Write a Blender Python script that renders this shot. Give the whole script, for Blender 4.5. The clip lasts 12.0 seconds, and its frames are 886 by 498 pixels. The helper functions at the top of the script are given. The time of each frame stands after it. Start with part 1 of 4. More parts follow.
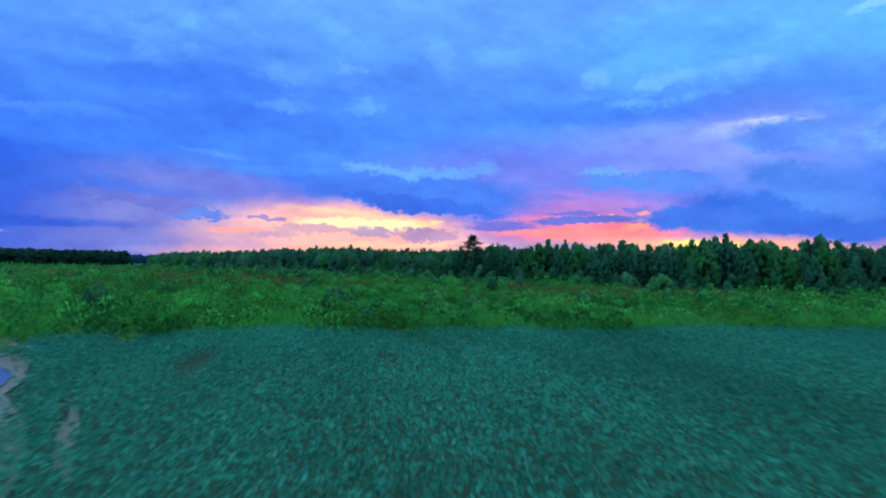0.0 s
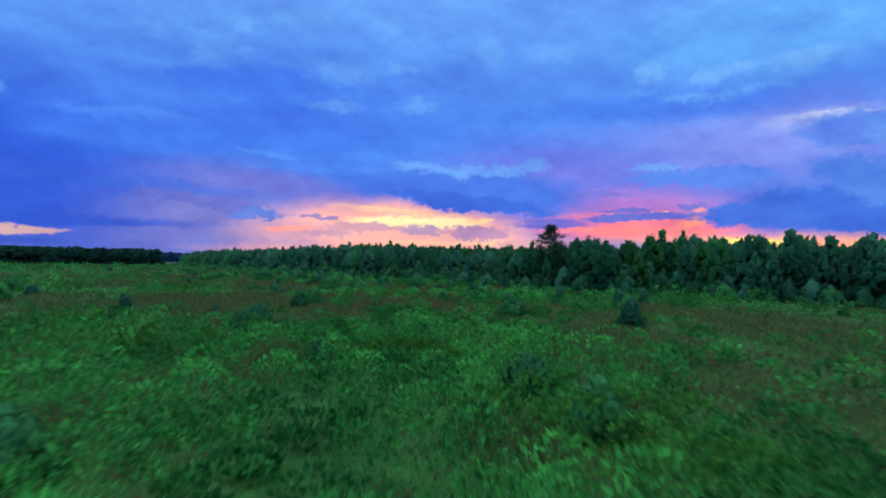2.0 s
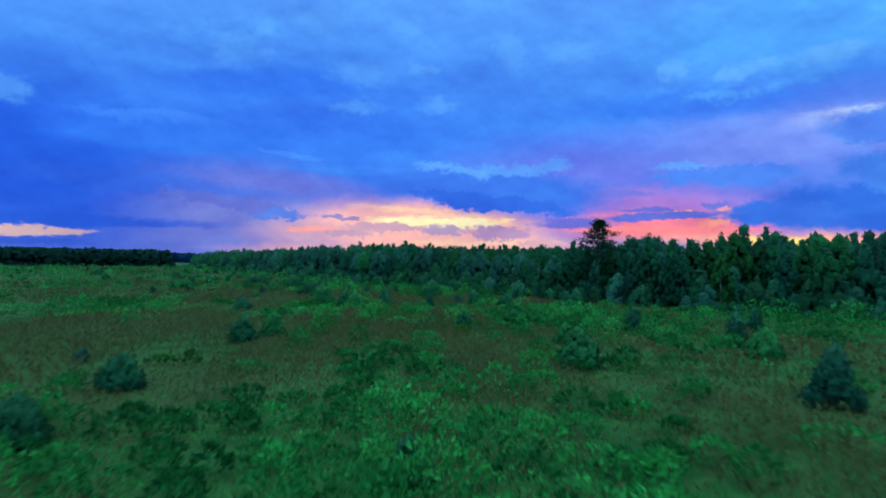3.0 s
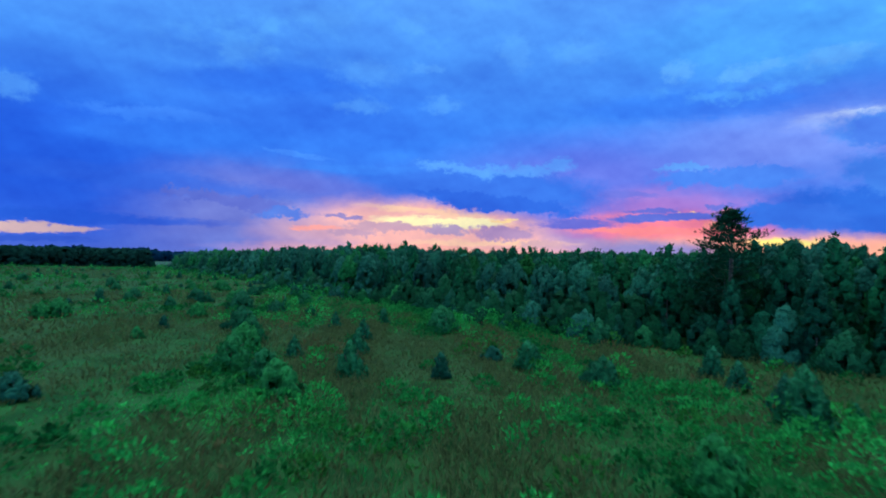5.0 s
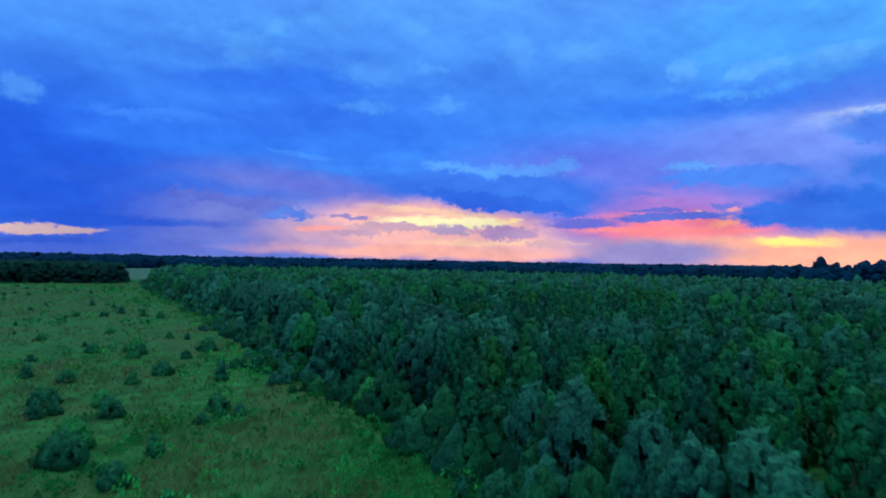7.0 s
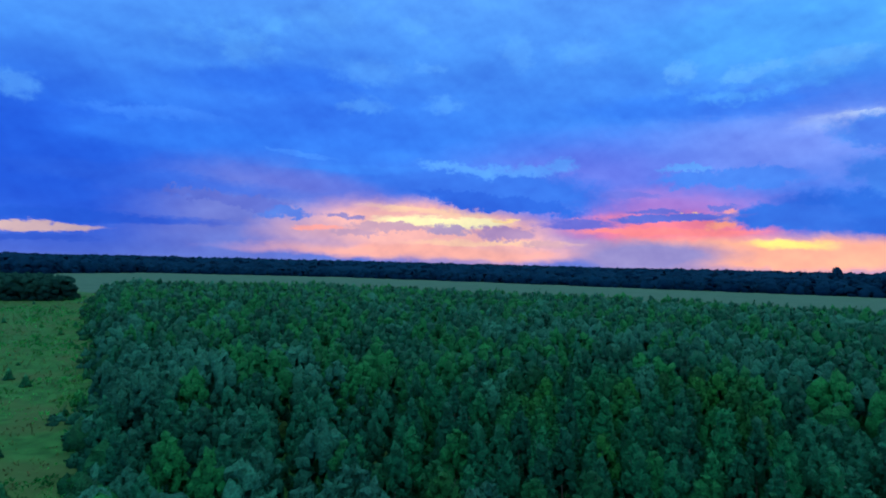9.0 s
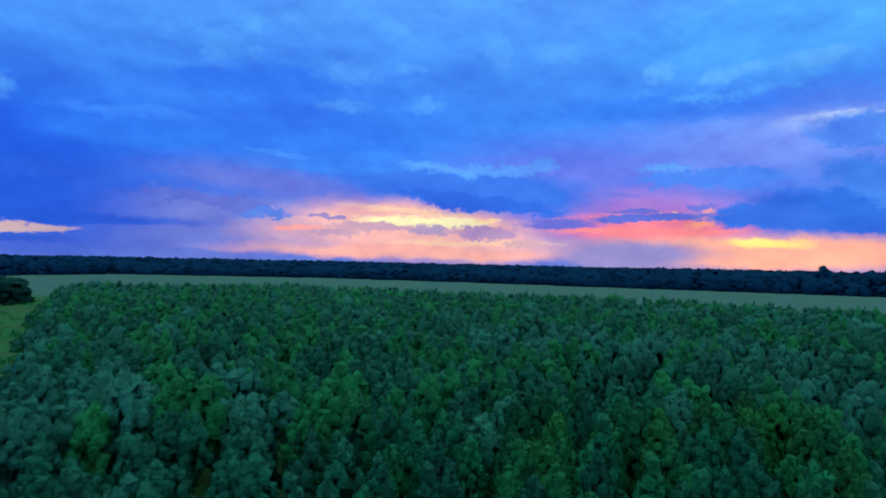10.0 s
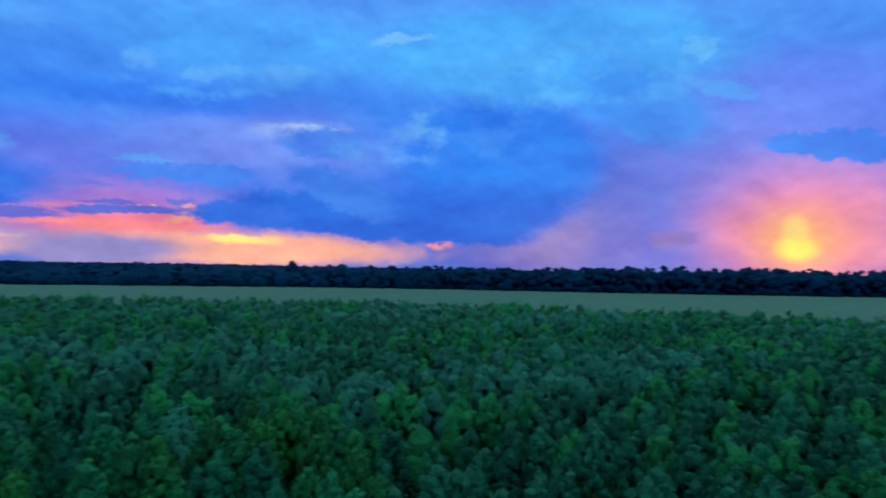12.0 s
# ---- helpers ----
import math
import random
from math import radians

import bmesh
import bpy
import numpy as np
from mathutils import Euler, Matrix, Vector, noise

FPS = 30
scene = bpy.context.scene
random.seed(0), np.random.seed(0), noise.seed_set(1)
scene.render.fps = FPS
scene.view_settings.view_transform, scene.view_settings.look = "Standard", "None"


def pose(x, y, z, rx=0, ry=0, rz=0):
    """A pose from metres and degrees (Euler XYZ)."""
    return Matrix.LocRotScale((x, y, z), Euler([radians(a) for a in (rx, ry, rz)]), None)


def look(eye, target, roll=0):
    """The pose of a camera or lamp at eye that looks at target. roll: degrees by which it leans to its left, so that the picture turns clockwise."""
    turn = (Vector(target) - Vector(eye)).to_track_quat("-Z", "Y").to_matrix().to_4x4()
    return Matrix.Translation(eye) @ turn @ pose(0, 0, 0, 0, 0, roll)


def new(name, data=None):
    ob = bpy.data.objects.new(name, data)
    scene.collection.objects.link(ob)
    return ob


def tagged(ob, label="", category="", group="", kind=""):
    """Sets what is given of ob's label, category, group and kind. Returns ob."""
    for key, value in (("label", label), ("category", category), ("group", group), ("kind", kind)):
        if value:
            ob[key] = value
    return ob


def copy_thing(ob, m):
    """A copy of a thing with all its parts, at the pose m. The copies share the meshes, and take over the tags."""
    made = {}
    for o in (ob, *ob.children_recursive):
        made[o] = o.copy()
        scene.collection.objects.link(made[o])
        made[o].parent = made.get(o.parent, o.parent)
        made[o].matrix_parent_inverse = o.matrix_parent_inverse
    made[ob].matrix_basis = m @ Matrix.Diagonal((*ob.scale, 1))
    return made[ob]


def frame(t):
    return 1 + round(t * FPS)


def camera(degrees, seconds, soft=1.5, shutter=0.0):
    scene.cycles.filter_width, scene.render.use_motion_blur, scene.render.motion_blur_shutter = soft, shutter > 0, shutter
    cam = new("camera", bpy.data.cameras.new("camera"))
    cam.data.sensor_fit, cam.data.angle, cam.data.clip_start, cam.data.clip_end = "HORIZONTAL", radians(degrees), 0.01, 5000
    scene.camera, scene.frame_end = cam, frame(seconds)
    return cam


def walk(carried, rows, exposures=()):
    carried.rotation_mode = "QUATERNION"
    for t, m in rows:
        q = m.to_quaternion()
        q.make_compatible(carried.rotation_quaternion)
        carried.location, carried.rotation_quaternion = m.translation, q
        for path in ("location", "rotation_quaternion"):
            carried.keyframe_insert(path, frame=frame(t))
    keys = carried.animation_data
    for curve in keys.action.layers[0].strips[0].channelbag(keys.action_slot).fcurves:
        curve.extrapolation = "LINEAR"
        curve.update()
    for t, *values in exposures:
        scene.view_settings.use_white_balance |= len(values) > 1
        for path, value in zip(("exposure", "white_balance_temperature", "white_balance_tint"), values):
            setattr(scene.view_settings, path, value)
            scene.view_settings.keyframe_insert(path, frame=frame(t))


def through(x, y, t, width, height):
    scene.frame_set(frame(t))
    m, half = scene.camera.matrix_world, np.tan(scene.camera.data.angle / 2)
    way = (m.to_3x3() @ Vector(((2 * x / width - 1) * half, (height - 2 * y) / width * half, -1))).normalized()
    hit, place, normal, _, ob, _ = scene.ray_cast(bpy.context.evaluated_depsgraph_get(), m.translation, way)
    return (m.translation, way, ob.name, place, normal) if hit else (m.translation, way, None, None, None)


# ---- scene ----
cam = camera(67.6, 12.0, soft=1.9, shutter=0.28)
PATH = [
    (0, (0.837, -5.433, 2.628), (0.812, -3.434, 2.679), 0.9),
    (0.5, (0.455, 2.918, 2.672), (0.385, 4.917, 2.719), 0.9),
    (1, (-0.309, 11.559, 2.731), (-0.415, 13.556, 2.777), 0.9),
    (1.5, (-0.87, 19.758, 2.835), (-1.006, 21.753, 2.879), 0.9),
    (2, (-1.579, 28.238, 3.119), (-1.755, 30.23, 3.162), 0.9),
    (2.5, (-2.257, 36.222, 3.432), (-2.47, 38.21, 3.474), 0.8),
    (3, (-3.02, 44.505, 3.612), (-3.259, 46.49, 3.654), 0.8),
    (3.2, (-3.534, 47.429, 3.623), (-3.766, 49.415, 3.666), 0.85),
    (4.8, (-6.995, 69.199, 4.489), (-7.241, 71.184, 4.527), 1.1),
    (5, (-7.282, 71.909, 4.682), (-7.53, 73.893, 4.723), 1.2),
    (5.5, (-8.055, 78.769, 5.026), (-8.311, 80.752, 5.067), 1.2),
    (6, (-8.907, 85.95, 6.262), (-9.17, 87.932, 6.302), 1.2),
    (6.5, (-9.655, 92.602, 8.068), (-9.92, 94.584, 8.109), 1.1),
    (7, (-10.427, 99.502, 10.095), (-10.69, 101.484, 10.136), 1.0),
    (7.2, (-10.723, 102.292, 10.893), (-10.987, 104.274, 10.935), 1.0),
    (8.8, (-11.669, 127.044, 15.981), (-11.921, 129.027, 16.024), 1.4),
    (9, (-11.825, 129.637, 16.068), (-12.079, 131.621, 16.109), 1.4),
    (9.5, (-12.576, 135.938, 16.022), (-12.813, 137.924, 16.064), 1.3),
    (10, (-13.35, 142.689, 16.051), (-13.549, 144.679, 16.093), 1.2),
    (10.5, (-13.601, 148.328, 16.236), (-13.567, 150.327, 16.288), 0.9),
    (11, (-13.404, 149.429, 16.082), (-13.024, 151.392, 16.129), 1.3),
    (11.5, (-13.467, 149.4, 16.18), (-12.669, 151.234, 16.232), 1.1),
    (12, (-13.138, 149.802, 16.273), (-11.927, 151.393, 16.33), 1.1),
]
walk(cam, [(t, look(eye, target, roll)) for t, eye, target, roll in PATH],
     exposures=[(0, 0.24, 7150, 13), (0.5, 0.28, 7650, 18), (1.5, 0.3, 7750, 22), (2.0, 0.07, 7500, 20), (2.5, 0.03, 6800, 14), (3.2, 0.0, 6500, 10),
                (5.0, 0.0, 6450, 9), (10.3, 0.0, 6450, 9), (12.0, -0.08, 6450, 8)])
# ---- world: sunset under a broken storm sky ----
def srgb(r, g, b):
    return tuple((c / 255 / 12.92) if c <= 10 else ((c / 255 + 0.055) / 1.055) ** 2.4 for c in (r, g, b)) + (1.0,)


SUN_AZ, SUN_EL = 65.0, 2.0
world = bpy.data.worlds.new("dusk_sky")
scene.world = world
world.use_nodes = True
WT = world.node_tree
WT.nodes.clear()


def wnode(kind, **inputs):
    n = WT.nodes.new(kind)
    for k, v in inputs.items():
        key = int(k[1:]) if k[0] == "i" and k[1:].isdigit() else k
        if isinstance(v, bpy.types.NodeSocket):
            WT.links.new(v, n.inputs[key])
        else:
            n.inputs[key].default_value = v
    return n


def wmath(op, a, b=0.0, c=0.0):
    n = wnode("ShaderNodeMath", i0=a, i1=b, i2=c)
    n.operation = op
    return n.outputs[0]


def wvec(op, a, b):
    n = wnode("ShaderNodeVectorMath", i0=a, i1=b)
    n.operation = op
    return n.outputs[0]


def wblend(fac, a, b, mode="MIX"):
    n = WT.nodes.new("ShaderNodeMix")
    n.data_type, n.blend_type = "RGBA", mode
    for s, v in zip((n.inputs[0], n.inputs[6], n.inputs[7]), (fac, a, b)):
        if isinstance(v, bpy.types.NodeSocket):
            WT.links.new(v, s)
        else:
            s.default_value = v
    return n.outputs[2]


def wrange(v, a, b, c=0.0, d=1.0):
    n = WT.nodes.new("ShaderNodeMapRange")
    n.interpolation_type = "SMOOTHSTEP"
    WT.links.new(v, n.inputs[0])
    for k, x in zip((1, 2, 3, 4), (a, b, c, d)):
        n.inputs[k].default_value = x
    return n.outputs[0]


way = wnode("ShaderNodeTexCoord").outputs["Generated"]
xyz = wnode("ShaderNodeSeparateXYZ", i0=way)
AZ = wmath("MULTIPLY", wmath("ARCTAN2", xyz.outputs[0], xyz.outputs[1]), 57.29578)
EL = wmath("MULTIPLY", wmath("ARCSINE", xyz.outputs[2]), 57.29578)
PLAIN = wnode("ShaderNodeCombineXYZ", i0=AZ, i1=EL).outputs[0]


def wnoise(scale, squash, detail, rough=0.55, seed=0.0):
    v = wvec("MULTIPLY", PLAIN, (1.0, squash, 1.0))
    v = wvec("ADD", v, (seed, seed * 0.7, seed * 1.3))
    return wnode("ShaderNodeTexNoise", Vector=v, Scale=scale, Detail=detail, Roughness=rough)


def warped(base, scale, squash, detail, wide, high, seed):
    n = wvec("SUBTRACT", wnoise(scale, squash, detail, 0.6, seed).outputs["Color"], (0.5, 0.5, 0.5))
    return wvec("ADD", base, wvec("MULTIPLY", n, (wide, high, 0.0)))


SOFT = warped(warped(PLAIN, 0.09, 2.0, 3.0, 4.0, 1.5, 3.0), 0.5, 1.8, 4.0, 2.6, 1.1, 9.0)
BILLOW = warped(warped(warped(PLAIN, 0.16, 1.8, 2.0, 1.6, 0.7, 11.0), 0.6, 1.4, 4.0, 3.6, 1.8, 5.0), 2.2, 1.2, 6.0, 1.7, 0.9, 15.0)
STREAK = warped(warped(PLAIN, 0.3, 3.2, 5.0, 5.0, 1.1, 21.0), 1.6, 2.6, 6.0, 1.6, 0.6, 25.0)
HEAPS = wrange(wnoise(0.3, 1.6, 9.0, 0.6, 71.0).outputs[0], 0.42, 0.6)

ramp = WT.nodes.new("ShaderNodeValToRGB")
WT.links.new(wmath("DIVIDE", EL, 30.0), ramp.inputs[0])
stops = ((0.0, (90, 115, 216)), (0.12, (56, 108, 232)), (0.33, (56, 127, 250)), (0.55, (70, 140, 250)), (0.78, (86, 154, 254)))
for k, (at, col) in enumerate(stops):
    e = ramp.color_ramp.elements[k] if k < 2 else ramp.color_ramp.elements.new(at)
    e.position, e.color = at, srgb(*col)
SKY = [ramp.outputs[0]]


def patch(az, el, wide, high, edge, col, amount=1.0, tilt=0.0, space=None, puff=0.0):
    """A bank of cloud or a glow: middle and half sizes in degrees, edge 0 (crisp) to 1 (all fade); puff 1 breaks it into heaps."""
    if space not in (None, SOFT):
        edge *= 0.7
    n = WT.nodes.new("ShaderNodeMapping")
    n.vector_type = "TEXTURE"
    chain = WT.nodes.new("ShaderNodeVectorMath")
    chain.operation = "MULTIPLY_ADD"  # ties each bank to the one behind it, so that they are worked out one by one
    WT.links.new(SKY[0], chain.inputs[0])
    chain.inputs[1].default_value = (1e-6, 1e-6, 0)
    WT.links.new(space or SOFT, chain.inputs[2])
    WT.links.new(chain.outputs[0], n.inputs[0])
    n.inputs[1].default_value, n.inputs[3].default_value = (az, el, 0), (wide, high, 1)
    n.inputs[2].default_value = (0, 0, radians(tilt))
    d = WT.nodes.new("ShaderNodeVectorMath")
    d.operation = "LENGTH"
    WT.links.new(n.outputs[0], d.inputs[0])
    f = wrange(d.outputs["Value"], 1.0 - edge, 1.0 + edge * 0.6, amount, 0.0)
    if puff:
        f = wmath("MULTIPLY", f, HEAPS)
    SKY[0] = wblend(f, SKY[0], srgb(*col))


# broad tones
patch(-39.7, 7.5, 14.9, 6.9, 0.8, (26, 84, 225), 0.85)
patch(-18.9, 12.4, 12.1, 4.1, 0.9, (48, 112, 245), 0.6)
patch(6.2, 7.3, 11.8, 3.5, 0.9, (112, 120, 238), 0.75)
patch(21.3, 10.2, 9.7, 3.1, 0.9, (116, 146, 252), 0.75)
patch(21.7, 9.3, 10.0, 3.25, 0.9, (122, 146, 250), 0.6)
patch(61.8, 6.8, 13.1, 8.3, 0.9, (120, 124, 232), 0.85)
patch(67.5, 13.2, 8.0, 3.6, 0.9, (100, 134, 255), 0.8)
patch(51.5, 5.2, 5.9, 5.15, 0.8, (92, 112, 220), 0.8)
# sunset glow along the horizon
patch(-24.2, 3.5, 8.4, 4.2, 0.8, (112, 122, 214), 0.9)
patch(-17.8, 6.1, 9.4, 1.15, 0.8, (104, 114, 222), 0.7, -6)
patch(-7.8, 2.7, 11.8, 2.7, 0.4, (243, 178, 184), 1, -3)
patch(-9.0, 0.9, 14.3, 0.65, 0.6, (246, 172, 170), 0.95)
patch(-18.7, 2.2, 4.2, 1.4, 0.8, (205, 160, 192), 0.7)
patch(10.8, 4.8, 9.0, 1.5, 0.8, (190, 120, 205), 0.65)
patch(11.7, 3.2, 8.2, 1.35, 0.5, (250, 130, 158), 0.95)
patch(19.7, 1.3, 16.6, 1.5, 0.45, (250, 172, 158))
patch(9.9, 1.0, 7.0, 1.35, 0.45, (146, 136, 206), 1)
patch(44.2, 1.8, 5.8, 2.65, 0.7, (140, 124, 208), 0.8)
patch(47.0, 3.0, 4.2, 3.6, 1.0, (150, 132, 206), 0.75, 0, PLAIN)
patch(52.5, 2.5, 2.4, 4.0, 1.0, (112, 112, 214), 0.7, 0, PLAIN)
patch(67.5, 3.6, 9.5, 5.6, 0.9, (215, 136, 202), 0.9, 0, PLAIN)
patch(65.8, 3.0, 6.4, 3.3, 0.8, (250, 146, 158), 0.9)
patch(65.4, 2.6, 3.0, 2.6, 1.2, (255, 178, 126), 0.9, 0, PLAIN)
patch(65.3, 3.4, 1.0, 1.1, 1.0, (255, 222, 138), 0.85, 0, PLAIN)
patch(65.4, 2.0, 1.5, 1.0, 0.9, (255, 240, 124), 1, 0, PLAIN)
patch(36.3, 2.4, 0.7, 1.8, 1.0, (84, 108, 220), 0.8, 0, PLAIN)
# bright gaps
patch(-7.1, 3.5, 6.1, 0.55, 0.5, (255, 240, 196), 1, 0, STREAK)
patch(-8.6, 4.4, 5.3, 0.3, 0.8, (252, 205, 180), 0.8, -4, STREAK)
patch(-2.0, 3.7, 1.6, 0.15, 0.5, (255, 215, 165), 1, 0, STREAK)
patch(-3.6, 1.8, 7.2, 0.3, 0.7, (252, 205, 178), 0.7, 0, STREAK)
patch(-18.2, 2.7, 2.3, 0.2, 0.6, (252, 160, 160), 0.8, 0, STREAK)
patch(11.2, 3.0, 7.4, 0.35, 0.6, (255, 138, 150), 0.9, 0, STREAK)
patch(15.7, 3.9, 1.5, 0.75, 0.6, (255, 160, 142), 0.95, 20, BILLOW)
patch(13.0, 4.2, 0.6, 0.25, 0.6, (255, 200, 140), 1, 0, BILLOW)
patch(4.3, 4.0, 0.4, 0.25, 0.6, (255, 150, 150), 1, 0, BILLOW)
patch(20.0, 2.1, 2.8, 0.4, 0.6, (255, 228, 140), 1, -2)
patch(-39.0, 2.0, 4.5, 0.35, 0.5, (206, 172, 188), 1, 0, STREAK)
patch(24.4, 11.4, 3.9, 0.65, 0.95, (156, 180, 252), 0.6, 6, STREAK)
patch(25.6, 11.6, 2.3, 0.25, 0.7, (176, 198, 255), 0.8, 2, STREAK)
patch(37.2, 2.2, 1.2, 0.45, 0.6, (252, 150, 155))
# dark cloud banks
patch(-2.8, 6.4, 10.6, 2.0, 0.6, (56, 114, 238), 1, -5, BILLOW)
patch(-2.6, 5.2, 7.6, 0.75, 0.3, (46, 102, 230), 1, -6, BILLOW)
patch(-30.4, 5.9, 10.8, 0.9, 0.8, (44, 98, 228), 0.7, -3, STREAK)
patch(-37.4, 2.9, 12.2, 0.5, 0.6, (32, 88, 220), 0.8, 0, STREAK)
patch(32.3, 4.1, 13.3, 1.85, 0.25, (40, 104, 228), 1, -5, BILLOW)
patch(20.5, 4.2, 4.7, 1.2, 0.35, (50, 110, 232), 1, 0, BILLOW)
patch(28.8, 6.1, 5.3, 1.65, 0.4, (62, 124, 238), 1, -20, BILLOW)
patch(42.4, 9.0, 8.7, 5.45, 0.4, (42, 124, 246), 0.95, 0, BILLOW)
patch(40.5, 5.1, 8.2, 2.2, 0.5, (42, 110, 234), 0.95, 0, BILLOW)
patch(26.8, 10.3, 4.0, 1.4, 0.5, (74, 136, 246), 0.9, 0, BILLOW)
patch(11.9, 4.1, 5.4, 0.4, 0.4, (92, 106, 218), 1, 2, STREAK)
patch(10.3, 4.7, 2.4, 0.25, 0.5, (96, 106, 218), 0.95, 0, STREAK)
patch(4.4, 3.5, 3.5, 0.45, 0.5, (92, 102, 216), 0.95, 0, STREAK)
patch(15.3, 5.0, 0.8, 0.35, 0.5, (100, 110, 220), 0.95, 0, BILLOW)
patch(16.3, 7.2, 5.9, 0.7, 0.4, (70, 130, 247), 0.9, 0, BILLOW)
patch(26.1, 10.1, 2.1, 1.1, 0.4, (76, 128, 245), 0.9, 0, BILLOW)
patch(8.1, 5.9, 2.5, 0.3, 0.6, (100, 112, 226), 0.7, 0, STREAK)
patch(68.4, 9.6, 5.4, 1.15, 0.25, (56, 126, 246), 1, -5, BILLOW)
patch(56.6, 2.8, 2.0, 0.65, 0.4, (130, 116, 202), 0.9, 0, BILLOW)
patch(-27.3, 5.0, 3.2, 0.4, 0.4, (88, 106, 212), 0.95, -8, BILLOW)
patch(-23.8, 4.6, 3.6, 0.65, 0.4, (94, 108, 212), 0.95, -6, BILLOW)
patch(-20.6, 3.8, 2.6, 0.4, 0.5, (78, 116, 226), 0.95, 0, BILLOW)
patch(-15.8, 3.7, 1.7, 0.25, 0.4, (140, 128, 202), 0.95, -6, STREAK)
patch(-12.0, 3.0, 3.9, 0.4, 0.4, (196, 156, 190), 0.95, 0, BILLOW)
patch(-14.8, 2.4, 2.4, 0.35, 0.5, (186, 150, 192), 0.9, 0, BILLOW)
patch(-6.8, 2.8, 2.1, 0.5, 0.35, (176, 152, 200), 0.95, 0, BILLOW)
patch(-2.0, 2.7, 2.6, 0.6, 0.4, (176, 142, 198), 0.95, 0, BILLOW)
patch(1.2, 1.8, 1.6, 0.45, 0.5, (200, 158, 188), 0.8, 0, BILLOW)
patch(-34.5, 10.4, 5.9, 1.05, 0.8, (38, 98, 236), 0.7)
patch(-21.7, 14.7, 8.7, 1.25, 0.8, (44, 108, 240), 0.7, 4, STREAK)
patch(13.7, 13.0, 10.6, 1.15, 0.7, (52, 120, 247), 0.8, 0, STREAK)
patch(-39.5, 1.2, 4.6, 0.3, 0.5, (52, 92, 214), 0.9, 0, STREAK)
# lit cloud tops
patch(20.9, 17.8, 12.4, 3.15, 0.8, (76, 160, 255), 0.8, 0, STREAK)
patch(19.0, 14.7, 8.5, 1.15, 0.5, (80, 158, 255), 0.8, 6, BILLOW, 1)
patch(46.1, 18.0, 15.9, 4.2, 0.4, (74, 164, 255), 0.85, 0, BILLOW)
patch(54.1, 13.4, 6.2, 2.9, 0.5, (62, 146, 252), 0.8, -20, BILLOW)
patch(49.0, 16.3, 11.6, 2.7, 0.7, (92, 176, 255), 0.6, 0, BILLOW, 1)
patch(12.2, 15.7, 1.3, 0.75, 0.85, (100, 172, 255), 0.6, 0, BILLOW)
patch(17.2, 15.2, 1.7, 0.6, 0.85, (100, 172, 255), 0.6, 0, BILLOW)
patch(19.4, 15.6, 1.1, 0.55, 0.85, (100, 172, 255), 0.6, 0, BILLOW)
patch(23.5, 15.7, 2.5, 0.7, 0.85, (100, 172, 255), 0.6, 0, BILLOW)
patch(-7.2, 8.3, 2.7, 0.4, 0.8, (88, 156, 255), 0.75, 0, BILLOW)
patch(-4.0, 8.0, 2.0, 0.5, 0.8, (88, 156, 255), 0.75, 0, BILLOW)
patch(-0.1, 8.0, 2.9, 0.5, 0.8, (88, 156, 255), 0.75, 0, BILLOW)
patch(2.8, 8.5, 1.0, 0.65, 0.8, (88, 156, 255), 0.75, 0, BILLOW)
patch(-23.7, 18.1, 7.7, 2.15, 0.8, (84, 158, 255), 0.85, 8, BILLOW, 1)
patch(-13.9, 15.9, 3.0, 1.1, 0.9, (88, 160, 255), 0.55, 0, BILLOW)
patch(-14.6, 13.1, 2.3, 0.65, 0.9, (88, 160, 255), 0.55, 0, BILLOW)
patch(-10.2, 19.8, 1.4, 0.8, 0.9, (88, 160, 255), 0.55, 0, BILLOW)
patch(-7.5, 13.5, 1.5, 0.75, 0.9, (88, 160, 255), 0.55, 0, BILLOW)
patch(-8.8, 16.3, 1.4, 0.5, 0.9, (88, 160, 255), 0.55, 0, BILLOW)
patch(-40.7, 12.2, 1.6, 0.95, 0.9, (88, 160, 255), 0.55, 0, BILLOW)
patch(-17.6, 20.1, 3.3, 0.95, 0.9, (88, 160, 255), 0.55, 0, BILLOW)
patch(-1.2, 17.7, 1.2, 1.6, 0.9, (88, 160, 255), 0.55, 0, BILLOW)
patch(4.3, 17.6, 2.2, 1.05, 0.9, (88, 160, 255), 0.55, 0, BILLOW)
patch(-31.1, 11.2, 5.4, 0.6, 0.8, (66, 134, 255), 0.6, 0, BILLOW)
patch(-29.2, 9.8, 8.5, 1.5, 0.7, (50, 120, 247), 0.6, 0, STREAK)
patch(-19.7, 8.9, 3.0, 0.25, 0.6, (70, 138, 255), 0.7, -8, STREAK)
patch(-15.0, 7.8, 5.8, 0.45, 0.7, (60, 130, 250), 0.6, 0, STREAK)
patch(12.9, 8.1, 2.0, 0.4, 0.5, (92, 160, 255), 0.8, 0, BILLOW)
patch(36.0, 12.3, 2.3, 1.7, 0.6, (100, 174, 255), 0.8, 0, BILLOW, 1)
patch(33.4, 19.1, 2.9, 0.35, 0.7, (120, 190, 255), 0.8, 8, STREAK)
patch(58.4, 17.8, 1.3, 1.0, 0.5, (104, 184, 255), 0.65, 0, BILLOW)
patch(60.6, 14.3, 2.7, 0.6, 0.5, (84, 158, 255), 0.85, -15, BILLOW)
patch(32.6, 10.4, 4.8, 2.05, 0.7, (98, 158, 253), 0.7, 0, BILLOW, 1)
